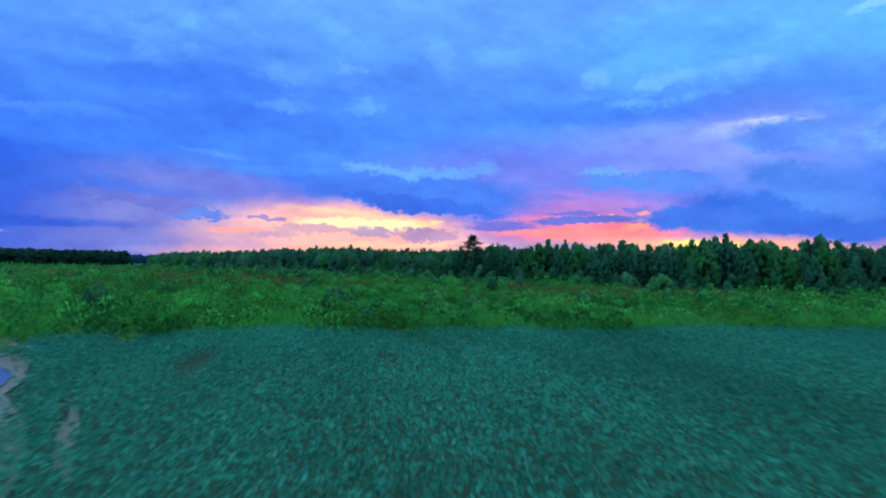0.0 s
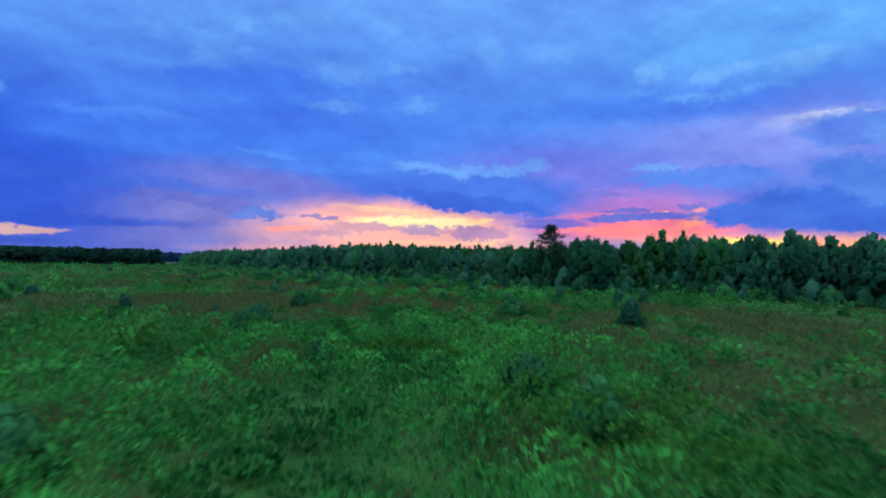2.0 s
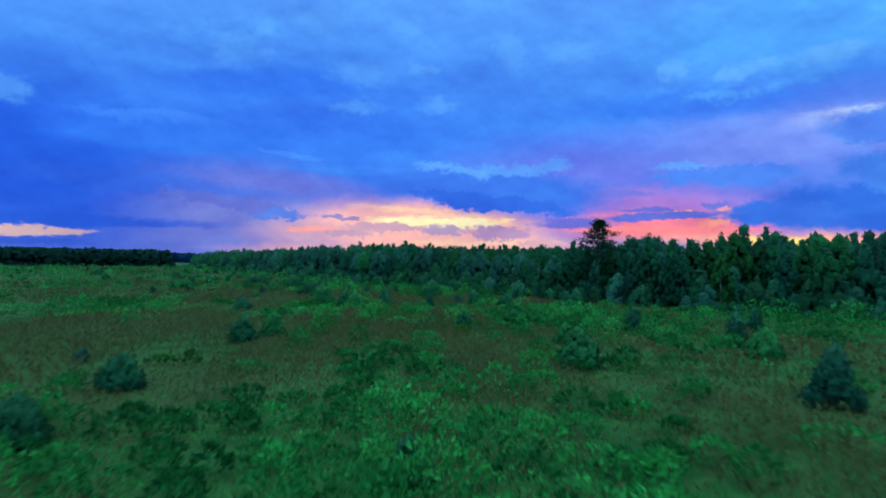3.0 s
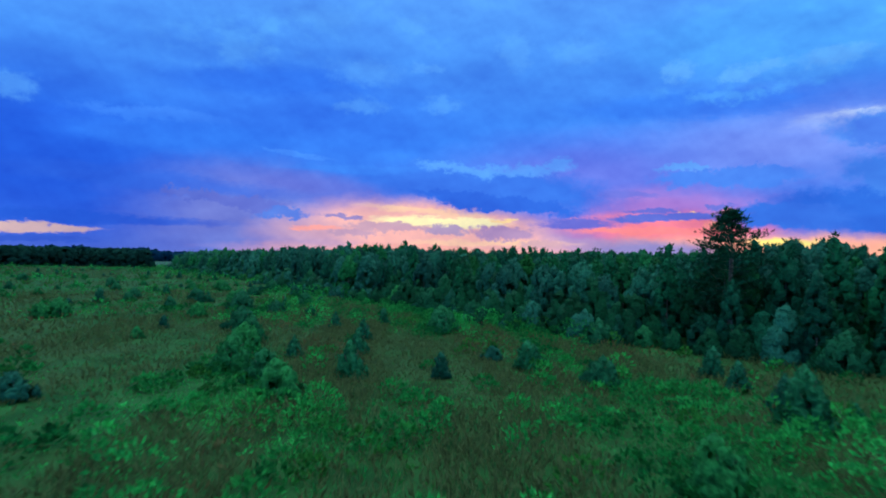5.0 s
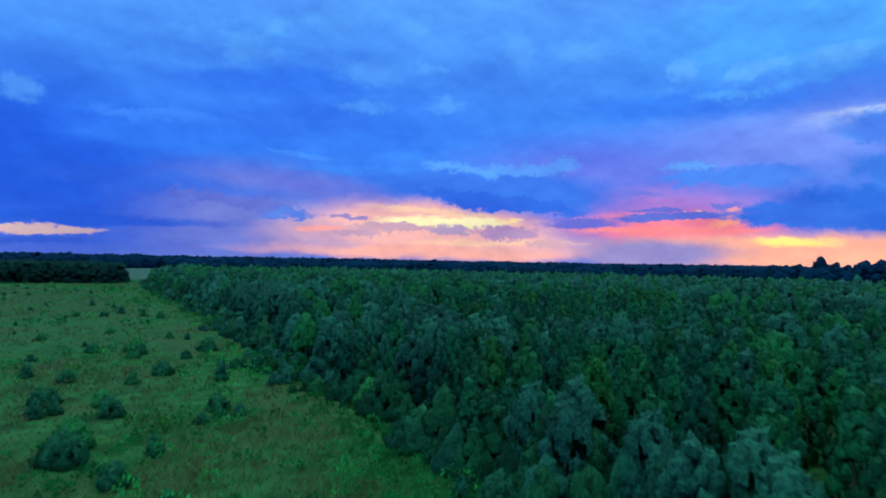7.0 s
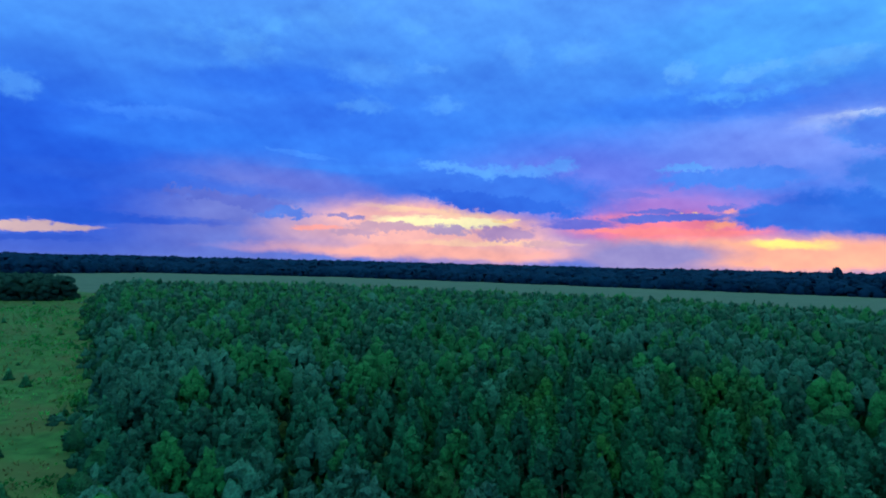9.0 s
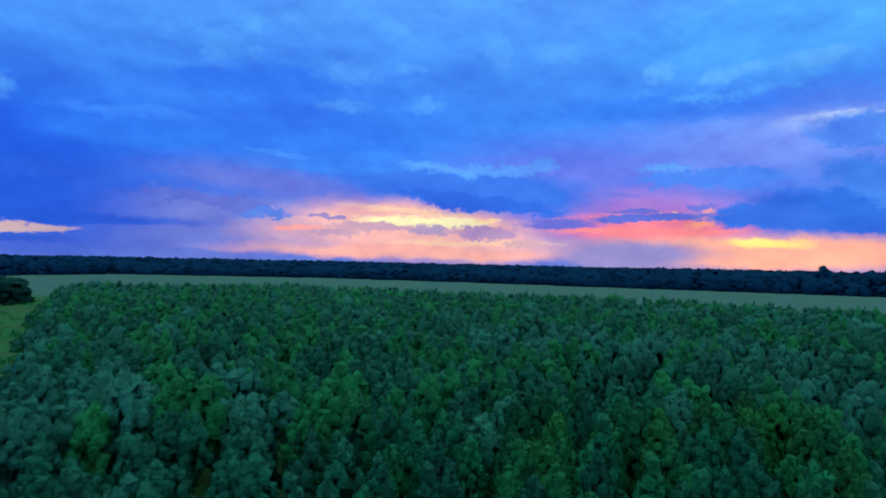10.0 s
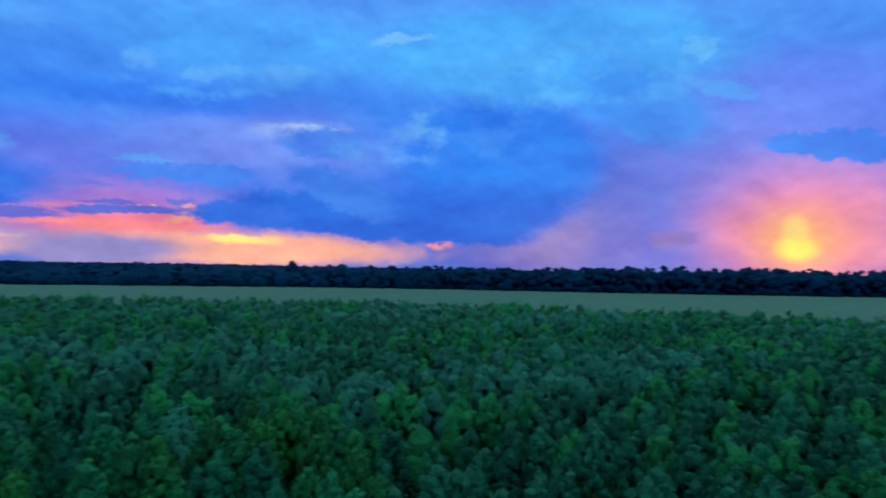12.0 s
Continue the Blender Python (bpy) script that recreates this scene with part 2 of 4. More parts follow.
patch(41.4, 11.4, 4.4, 2.35, 0.7, (70, 142, 252), 0.6, 0, BILLOW, 1)

# fine cloud structure over everything
grain = wnoise(0.10, 1.9, 4.0, 0.52, 31.0).outputs[0]
SKY[0] = wblend(1.0, SKY[0], wnode("ShaderNodeCombineColor", i0=wrange(grain, 0.3, 0.7, 0.88, 1.10),
                                  i1=wrange(grain, 0.3, 0.7, 0.93, 1.13), i2=wrange(grain, 0.3, 0.7, 0.95, 1.03)).outputs[0], "MULTIPLY")
# billows: lit tops, shaded bases
def billow(scale, squash, up, seed, k):
    a = wnoise(scale, squash, 4.5, 0.52, seed).outputs[0]
    v = wvec("ADD", wvec("MULTIPLY", wvec("ADD", PLAIN, (0.25 * up, up, 0.0)), (1.0, squash, 1.0)), (seed, seed * 0.7, seed * 1.3))
    b = wnode("ShaderNodeTexNoise", Vector=v, Scale=scale, Detail=4.5, Roughness=0.52).outputs[0]
    f = wmath("MULTIPLY_ADD", wmath("SUBTRACT", a, b), k, 1.0)
    f = wmath("MINIMUM", wmath("MAXIMUM", f, 0.72), 1.4)
    g = wmath("MULTIPLY_ADD", wmath("SUBTRACT", f, 1.0), 0.45, 1.0)
    SKY[0] = wblend(1.0, SKY[0], wnode("ShaderNodeCombineColor", i0=f, i1=f, i2=g).outputs[0], "MULTIPLY")


billow(0.085, 1.5, 1.4, 43.0, 1.15)
billow(0.26, 1.35, 0.45, 67.0, 0.75)
SKY[0] = wblend(1.0, SKY[0], (1.0, 1.0, 0.94, 1.0), "MULTIPLY")
# unseen sky overhead, all around: brightness added to light the land
SKY[0] = wblend(wrange(EL, 23.0, 48.0), SKY[0], (1.1, 1.85, 2.0, 1.0))
below = wrange(EL, -3.0, -0.5)
SKY[0] = wblend(below, (0.02, 0.04, 0.03, 1), SKY[0])
clouds = wnode("ShaderNodeBackground", Color=SKY[0], Strength=1.07)
air = WT.nodes.new("ShaderNodeTexSky")
air.sky_type, air.sun_disc = "NISHITA", False
air.sun_elevation, air.sun_rotation = radians(SUN_EL), radians(SUN_AZ)
thin = wnode("ShaderNodeBackground", Color=air.outputs[0], Strength=0.003)
both = wnode("ShaderNodeAddShader", i0=clouds.outputs[0], i1=thin.outputs[0])
out = wnode("ShaderNodeOutputWorld", Surface=both.outputs[0])
world.cycles.sampling_method, world.cycles.sample_map_resolution = "MANUAL", 512

sun = new("sun", bpy.data.lights.new("sun", "SUN"))
sun.data.energy, sun.data.angle, sun.data.color = 0.15, radians(8), (1.0, 0.55, 0.32)
a = radians(SUN_AZ)
sun.matrix_world = look((math.sin(a) * 900, math.cos(a) * 900, 60), (0, 0, 0))

# ---- materials ----
def material(name):
    m = bpy.data.materials.new(name)
    m.use_nodes = True
    return m, m.node_tree.nodes, m.node_tree.links, m.node_tree.nodes["Principled BSDF"]


def mixed(nodes, links, fac, a, b, mode="MIX"):
    n = nodes.new("ShaderNodeMix")
    n.data_type, n.blend_type = "RGBA", mode
    for s, v in zip((n.inputs[0], n.inputs[6], n.inputs[7]), (fac, a, b)):
        if isinstance(v, bpy.types.NodeSocket):
            links.new(v, s)
        else:
            s.default_value = v if isinstance(v, float) else tuple(v) + (1.0,) * (4 - len(v))
    return n.outputs[2]


def ranged(nodes, links, v, a, b, c=0.0, d=1.0):
    n = nodes.new("ShaderNodeMapRange")
    n.interpolation_type = "SMOOTHSTEP"
    links.new(v, n.inputs[0])
    for k, x in zip((1, 2, 3, 4), (a, b, c, d)):
        n.inputs[k].default_value = x
    return n.outputs[0]


def spotted(nodes, links, scale, detail=4.0, seed=0.0):
    """Noise in metres of the place."""
    g = nodes.new("ShaderNodeNewGeometry")
    m = nodes.new("ShaderNodeVectorMath")
    m.operation = "ADD"
    links.new(g.outputs["Position"], m.inputs[0])
    m.inputs[1].default_value = (seed * 17, seed * 31, seed * 7)
    n = nodes.new("ShaderNodeTexNoise")
    links.new(m.outputs[0], n.inputs["Vector"])
    n.inputs["Scale"].default_value, n.inputs["Detail"].default_value = scale, detail
    return n.outputs[0]


def leaf_material(name, dark, light, patch_col=None, patch_scale=0.12, patch_from=0.55, rough=0.65, spec=0.06, through=0.25, per_object=0.0, grey=None, seed=0.0):
    """Foliage: tone by plant (the mesh's own 'tone'), a little by leaf, and by patch of ground; some light passes through."""
    m, nodes, links, bsdf = material(name)
    isle = nodes.new("ShaderNodeNewGeometry").outputs["Random Per Island"]
    tone = nodes.new("ShaderNodeAttribute")
    tone.attribute_name = "tone"
    f = nodes.new("ShaderNodeMath")
    f.operation = "MULTIPLY_ADD"
    links.new(isle, f.inputs[0])
    f.inputs[1].default_value = 0.1
    g = nodes.new("ShaderNodeMath")
    g.operation = "MULTIPLY"
    links.new(tone.outputs["Fac"], g.inputs[0])
    g.inputs[1].default_value = 0.8
    links.new(g.outputs[0], f.inputs[2])
    col = mixed(nodes, links, f.outputs[0], dark, light)
    if grey:
        k = ranged(nodes, links, tone.outputs["Fac"], 1.2, 1.25)
        col = mixed(nodes, links, k, col, mixed(nodes, links, isle, [c * 0.7 for c in grey], grey))
    if patch_col:
        p = ranged(nodes, links, spotted(nodes, links, patch_scale, 5, seed + 2), patch_from, patch_from + 0.12)
        col = mixed(nodes, links, p, col, mixed(nodes, links, f.outputs[0], [c * 0.6 for c in patch_col], patch_col))
    if per_object:
        r = nodes.new("ShaderNodeObjectInfo").outputs["Random"]
        h = nodes.new("ShaderNodeHueSaturation")
        links.new(col, h.inputs["Color"])
        links.new(ranged(nodes, links, r, 0, 1, 0.5 - 0.03 * per_object, 0.5 + 0.035 * per_object), h.inputs["Hue"])
        links.new(ranged(nodes, links, r, 0, 1, 1.25, 0.7), h.inputs["Value"])
        col = h.outputs[0]
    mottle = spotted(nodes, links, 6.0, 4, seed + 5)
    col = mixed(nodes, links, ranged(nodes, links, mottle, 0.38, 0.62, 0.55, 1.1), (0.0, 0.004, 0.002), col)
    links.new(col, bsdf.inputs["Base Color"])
    bump = nodes.new("ShaderNodeBump")
    bump.inputs["Strength"].default_value, bump.inputs["Distance"].default_value = 0.9, 0.2
    links.new(mottle, bump.inputs["Height"])
    links.new(bump.outputs[0], bsdf.inputs["Normal"])
    bsdf.inputs["Roughness"].default_value = rough
    bsdf.inputs["Specular IOR Level"].default_value = spec
    t = nodes.new("ShaderNodeBsdfTranslucent")
    links.new(col, t.inputs[0])
    mx = nodes.new("ShaderNodeMixShader")
    mx.inputs[0].default_value = through
    links.new(bsdf.outputs[0], mx.inputs[1])
    links.new(t.outputs[0], mx.inputs[2])
    links.new(mx.outputs[0], nodes["Material Output"].inputs[0])
    return m


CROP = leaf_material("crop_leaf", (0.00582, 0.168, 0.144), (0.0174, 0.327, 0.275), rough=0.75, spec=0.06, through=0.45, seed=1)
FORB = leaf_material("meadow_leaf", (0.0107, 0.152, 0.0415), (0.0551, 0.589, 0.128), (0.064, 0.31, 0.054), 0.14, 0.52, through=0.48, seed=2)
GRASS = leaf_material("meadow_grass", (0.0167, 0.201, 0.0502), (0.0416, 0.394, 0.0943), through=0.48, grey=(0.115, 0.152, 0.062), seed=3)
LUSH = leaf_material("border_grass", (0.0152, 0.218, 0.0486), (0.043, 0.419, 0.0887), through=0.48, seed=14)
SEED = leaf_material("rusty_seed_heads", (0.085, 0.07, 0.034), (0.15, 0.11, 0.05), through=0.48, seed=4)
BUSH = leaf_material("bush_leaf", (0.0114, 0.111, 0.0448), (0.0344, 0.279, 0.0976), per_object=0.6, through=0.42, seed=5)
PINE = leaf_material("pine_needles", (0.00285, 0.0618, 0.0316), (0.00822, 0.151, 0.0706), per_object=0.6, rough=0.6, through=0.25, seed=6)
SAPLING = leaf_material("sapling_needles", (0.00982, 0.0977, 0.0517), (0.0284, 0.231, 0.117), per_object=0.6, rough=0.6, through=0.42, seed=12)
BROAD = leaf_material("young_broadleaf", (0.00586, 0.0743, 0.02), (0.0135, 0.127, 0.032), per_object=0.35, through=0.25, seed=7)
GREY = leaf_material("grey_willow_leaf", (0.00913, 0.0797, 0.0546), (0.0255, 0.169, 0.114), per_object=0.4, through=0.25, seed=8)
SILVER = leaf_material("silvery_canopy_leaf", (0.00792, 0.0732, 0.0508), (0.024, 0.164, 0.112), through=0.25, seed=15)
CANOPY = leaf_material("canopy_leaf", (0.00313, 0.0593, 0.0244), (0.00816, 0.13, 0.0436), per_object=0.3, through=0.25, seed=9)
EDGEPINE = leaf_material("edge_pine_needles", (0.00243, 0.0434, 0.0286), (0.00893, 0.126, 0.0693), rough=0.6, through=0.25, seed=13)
# distance haze is put into this leaf colour as extra blue
HAZYLEAF = leaf_material("hazy_far_leaf", (0.00162, 0.0257, 0.0684), (0.00405, 0.0438, 0.107), rough=0.9, spec=0.02, through=0.4, seed=10)
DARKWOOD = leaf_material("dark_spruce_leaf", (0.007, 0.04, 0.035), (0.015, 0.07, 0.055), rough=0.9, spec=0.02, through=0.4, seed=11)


def bark_material(name, a, b):
    m, nodes, links, bsdf = material(name)
    f = ranged(nodes, links, spotted(nodes, links, 7.0, 5), 0.35, 0.65)
    links.new(mixed(nodes, links, f, a, b), bsdf.inputs["Base Color"])
    bsdf.inputs["Roughness"].default_value = 0.85
    bump = nodes.new("ShaderNodeBump")
    bump.inputs["Strength"].default_value = 0.5
    links.new(f, bump.inputs["Height"])
    links.new(bump.outputs[0], bsdf.inputs["Normal"])
    return m


BARK = bark_material("pine_bark", (0.10, 0.075, 0.06), (0.22, 0.18, 0.15))
PALEBARK = bark_material("pale_birch_bark", (0.12, 0.115, 0.11), (0.30, 0.29, 0.28))


def ground_material():
    m, nodes, links, bsdf = material("ground_cover")
    g = nodes.new("ShaderNodeNewGeometry")
    s = nodes.new("ShaderNodeSeparateXYZ")
    links.new(g.outputs["Position"], s.inputs[0])

    def lin(ax, ay, c, soft, wob):
        """1 where ax*x + ay*y > c."""
        n1 = nodes.new("ShaderNodeMath")
        n1.operation = "MULTIPLY"
        links.new(s.outputs[0], n1.inputs[0])
        n1.inputs[1].default_value = ax
        n2 = nodes.new("ShaderNodeMath")
        n2.operation = "MULTIPLY_ADD"
        links.new(s.outputs[1], n2.inputs[0])
        n2.inputs[1].default_value = ay
        links.new(n1.outputs[0], n2.inputs[2])
        n3 = nodes.new("ShaderNodeMath")
        n3.operation = "MULTIPLY_ADD"
        links.new(spotted(nodes, links, 0.35, 3), n3.inputs[0])
        n3.inputs[1].default_value = wob
        links.new(n2.outputs[0], n3.inputs[2])
        return ranged(nodes, links, n3.outputs[0], c + wob / 2 - soft, c + wob / 2 + soft)

    fine = spotted(nodes, links, 3.0, 6, 2)
    wide = spotted(nodes, links, 0.10, 5, 3)
    mid = spotted(nodes, links, 0.6, 5, 4)
    soil = mixed(nodes, links, fine, (0.010, 0.036, 0.028), (0.018, 0.05, 0.04))
    green = mixed(nodes, links, ranged(nodes, links, mid, 0.35, 0.65), (0.010, 0.05, 0.014), (0.022, 0.095, 0.026))
    brown = mixed(nodes, links, fine, (0.025, 0.05, 0.018), (0.045, 0.07, 0.026))
    meadow = mixed(nodes, links, ranged(nodes, links, wide, 0.46, 0.62, 0.05, 0.75), green, brown)
    straw = mixed(nodes, links, ranged(nodes, links, wide, 0.3, 0.7), (0.03, 0.07, 0.05), (0.043, 0.086, 0.062))
    c = mixed(nodes, links, lin(-0.24, 1.0, 18.4, 0.3, 0.8), soil, meadow)
    # past the plantation: the ripe field
    c = mixed(nodes, links, lin(0.49, 0.87, 240.0, 3.0, 2.0), c, straw)
    links.new(c, bsdf.inputs["Base Color"])
    bsdf.inputs["Roughness"].default_value = 0.95
    bsdf.inputs["Specular IOR Level"].default_value = 0.05
    bump = nodes.new("ShaderNodeBump")
    bump.inputs["Strength"].default_value, bump.inputs["Distance"].default_value = 0.6, 0.25
    links.new(mid, bump.inputs["Height"])
    links.new(bump.outputs[0], bsdf.inputs["Normal"])
    return m


GROUND = ground_material()
WATER, wn, wl, wb = material("puddle_water")
wb.inputs["Base Color"].default_value = (0.05, 0.045, 0.035, 1)
wb.inputs["Roughness"].default_value = 0.06
wb.inputs["Specular IOR Level"].default_value = 0.3
MUD, wn, wl, wb = material("wet_mud")
wl.new(mixed(wn, wl, spotted(wn, wl, 2.2, 6), (0.03, 0.03, 0.03), (0.065, 0.06, 0.058)), wb.inputs["Base Color"])
wb.inputs["Roughness"].default_value = 0.55

# ---- mesh builders ----
RNG = np.random.default_rng(7)


def polymesh(name, V, k, mats, slots=None, normals=None, tone=None):
    """V: n faces of k corners each, loose from one another. normals: a soft normal for each face, as the clump that it sits on has; tone: its plant's tone."""
    n = len(V)
    if normals is not None:  # turn every leaf's face to its clump's outside
        if normals.ndim == 2:
            normals = np.repeat(normals[:, None], k, 1)
        g = np.cross(V[:, 2] - V[:, 0], V[:, 3] - V[:, 1])
        back = ((g * normals.mean(1)).sum(1) < 0)[:, None, None]
        V, normals = np.where(back, V[:, ::-1], V), np.where(back, normals[:, ::-1], normals)
    me = bpy.data.meshes.new(name)
    me.vertices.add(n * k)
    me.vertices.foreach_set("co", np.ascontiguousarray(V, dtype=np.float32).ravel())
    me.loops.add(n * k)
    me.loops.foreach_set("vertex_index", np.arange(n * k, dtype=np.int32))
    me.polygons.add(n)
    me.polygons.foreach_set("loop_start", np.arange(0, n * k, k, dtype=np.int32))
    for m in mats:
        me.materials.append(m)
    if slots is not None:
        me.polygons.foreach_set("material_index", np.asarray(slots, dtype=np.int32))
    t = me.attributes.new("tone", "FLOAT", "FACE")
    t.data.foreach_set("value", np.asarray(np.full(n, 0.5) if tone is None else tone, dtype=np.float32))
    me.update(calc_edges=True)
    if normals is not None:
        me.shade_smooth()
        a = me.attributes.new("custom_normal", "FLOAT_VECTOR", "POINT")
        a.data.foreach_set("vector", unit(normals).astype(np.float32).ravel())
        me.update()
    return me


def unit(v):
    return v / np.maximum(np.linalg.norm(v, axis=-1, keepdims=True), 1e-9)


def leaf_quads(P, D, L, W, rng):
    """Pointed leaves: base P, direction D, length L, width W."""
    D = unit(D)
    S = unit(np.cross(D, rng.normal(size=D.shape)))
    L, W = np.asarray(L)[:, None], np.asarray(W)[:, None]
    N = np.cross(S, D) * L * 0.10
    return np.stack((P, P + D * L * 0.45 + S * W / 2 + N, P + D * L, P + D * L * 0.45 - S * W / 2 + N), axis=1)


def tube(points, radii, sides=6):
    verts, faces = [], []
    for i, (p, r) in enumerate(zip(points, radii)):
        for s in range(sides):
            a = 2 * math.pi * s / sides
            verts.append((p[0] + r * math.cos(a), p[1] + r * math.sin(a), p[2]))
        if i:
            for s in range(sides):
                b, c = (i - 1) * sides, i * sides
                faces.append((b + s, b + (s + 1) % sides, c + (s + 1) % sides, c + s))
    return verts, faces


def tubes_mesh(name, runs, mat, sides=6):
    V, F = [], []
    for pts, rad in runs:
        v, f = tube(pts, rad, sides)
        F += [tuple(i + len(V) for i in q) for q in f]
        V += v
    me = bpy.data.meshes.new(name)
    me.from_pydata(V, [], F)
    me.materials.append(mat)
    me.shade_smooth()
    return me


def part(name, me, parent, label=""):
    ob = new(name, me)
    ob.parent = parent
    if label:
        ob["label"] = label
    return ob


def inside(poly, X, Y):
    hit = np.zeros(len(X), bool)
    for (x0, y0), (x1, y1) in zip(poly, poly[1:] + poly[:1]):
        if y0 != y1:
            hit ^= ((y0 > Y) != (y1 > Y)) & (X < (x1 - x0) * (Y - y0) / (y1 - y0) + x0)
    return hit


def to_line(line, X, Y):
    best = np.full(len(X), 1e9)
    for (x0, y0), (x1, y1) in zip(line, line[1:]):
        dx, dy = x1 - x0, y1 - y0
        u = np.clip(((X - x0) * dx + (Y - y0) * dy) / (dx * dx + dy * dy), 0, 1)
        best = np.minimum(best, np.hypot(X - x0 - u * dx, Y - y0 - u * dy))
    return best


def jittered(x0, y0, x1, y1, step, rng, jitter=0.8):
    gx, gy = np.meshgrid(np.arange(x0, x1, step), np.arange(y0, y1, step))
    X, Y = gx.ravel(), gy.ravel()
    return X + rng.uniform(-.5, .5, X.size) * step * jitter, Y + rng.uniform(-.5, .5, X.size) * step * jitter


# slow noise over the plan, for clumping
_wv = RNG.normal(size=(14, 2)) * np.geomspace(0.05, 0.9, 14)[:, None]
_wp = RNG.uniform(0, 6.28, 14)


def plan_noise(X, Y, lo=0, hi=14):
    v = sum(np.sin(_wv[i, 0] * X + _wv[i, 1] * Y + _wp[i]) for i in range(lo, hi))
    return v / math.sqrt((hi - lo) / 2)


# ---- plan ----
FOREST = [(96, 31), (45, 73), (6.5, 106.5), (1.5, 112.5), (-3.0, 116.5), (-8.0, 124.0), (-15.0, 134.5), (-25.5, 149.5), (-46, 178), (-60, 203), (-84, 235), (-141, 315),
          (-163, 350), (-128, 372), (-84, 387), (-17, 366), (34, 340), (79, 322), (136, 257), (162, 217), (160, 120)]
EDGE = FOREST[:13]
CLUMP = [(-600, 60), (-340, 190), (-205, 304), (-186, 326), (-167, 332), (-174, 352), (-200, 372), (-350, 380), (-620, 300)]


def edge_y(X):
    """The border of the crop field."""
    return np.interp(X, [-60, -12.3, -9.5, -5.4, 0.5, 8, 15, 60], [2, 14.0, 16.0, 17.7, 18.9, 20.5, 21.6, 29])


def rise(x, y):
    return 5.0 * np.clip((np.hypot(x, y) - 850) / 650, 0, 1) ** 1.3


# ---- ground: one sheet to the horizon ----
def ground():
    line = np.concatenate((-np.geomspace(4900, 40, 26), np.linspace(-30, 30, 13), np.geomspace(40, 4900, 26)))
    gx, gy = np.meshgrid(line, line + 0.0)
    gz = rise(gx, gy) + 0.05 * plan_noise(gx, gy, 0, 5) * (np.hypot(gx, gy) < 600)
    n = len(line)
    V = np.stack((gx.ravel(), gy.ravel(), gz.ravel()), 1)
    F = [(j * n + i, j * n + i + 1, j * n + n + i + 1, j * n + n + i) for j in range(n - 1) for i in range(n - 1)]
    me = bpy.data.meshes.new("ground")
    me.from_pydata(V.tolist(), [], F)
    me.materials.append(GROUND)
    me.shade_smooth()
    return tagged(new("ground", me), "flat farmland of crop soil, rough meadow and ripe field", "ground", kind="structure")


ground()


def pool(name, mat, x, y, wide, deep, z, turn, label, seed):
    rng = np.random.default_rng(seed)
    bm = bmesh.new()
    ring = []
    n = 36
    ph = rng.uniform(0, 6.28, 4)
    for i in range(n):
        a = 2 * math.pi * i / n
        r = 1 + 0.22 * math.sin(2 * a + ph[0]) + 0.16 * math.sin(3 * a + ph[1]) + 0.12 * math.sin(5 * a + ph[2]) + 0.07 * math.sin(9 * a + ph[3])
        ring.append(bm.verts.new((wide * r * math.cos(a), deep * r * math.sin(a), 0)))
    f = bm.faces.new(ring)
    r = bmesh.ops.extrude_face_region(bm, geom=[f])
    for v in [g for g in r["geom"] if isinstance(g, bmesh.types.BMVert)]:
        v.co.z += 0.03
    me = bpy.data.meshes.new(name)
    bm.to_mesh(me)
    bm.free()
    me.materials.append(mat)
    ob = tagged(new(name, me), label, name.split("_")[0], kind="structure")
    ob.matrix_world = pose(x, y, z, 0, 0, turn)
    return ob


WETS = [(-8.6, 7.4, 1.15, 6.6, 31), (-4.7, 4.2, 0.12, 1.9, 29), (-5.9, 6.6, 0.25, 0.35, 0), (-2.7, 9.2, 0.3, 0.14, 5), (-11.6, 13.0, 0.8, 1.2, 30)]
DENTS = [(-0.75, 4.9, 0.42, 0.09, -38), (0.75, 6.1, 0.5, 0.08, -38), (1.6, 4.6, 0.36, 0.08, -38), (2.8, 3.3, 0.3, 0.07, -38)]
for k, (x, y, wd, dp, tn) in enumerate(WETS):
    pool("mud", MUD, x, y, wd * 1.15, dp * 1.1, 0.02 + 0.006 * k, tn, "bare wet brown mud in a gap of the crop", 40 + k)
for k, (x, y, wd, dp, tn) in enumerate([(-8.9, 7.6, 0.62, 4.4, 31), (-5.9, 6.6, 0.22, 0.28, 0), (-11.8, 13.1, 0.5, 0.7, 30)]):
    pool("puddle", WATER, x, y, wd, dp, 0.06 + 0.006 * k, tn, "shallow rain puddle on mud reflecting the sky", 60 + k)
pool("puddle", WATER, -27.2, 116.4, 0.5, 1.1, 0.1, 20, "small rain puddle in brown meadow grass", 70)
pool("puddle", WATER, -153.5, 332.0, 3.2, 1.1, 0.1, 35, "pale puddle on a track between woods", 71)

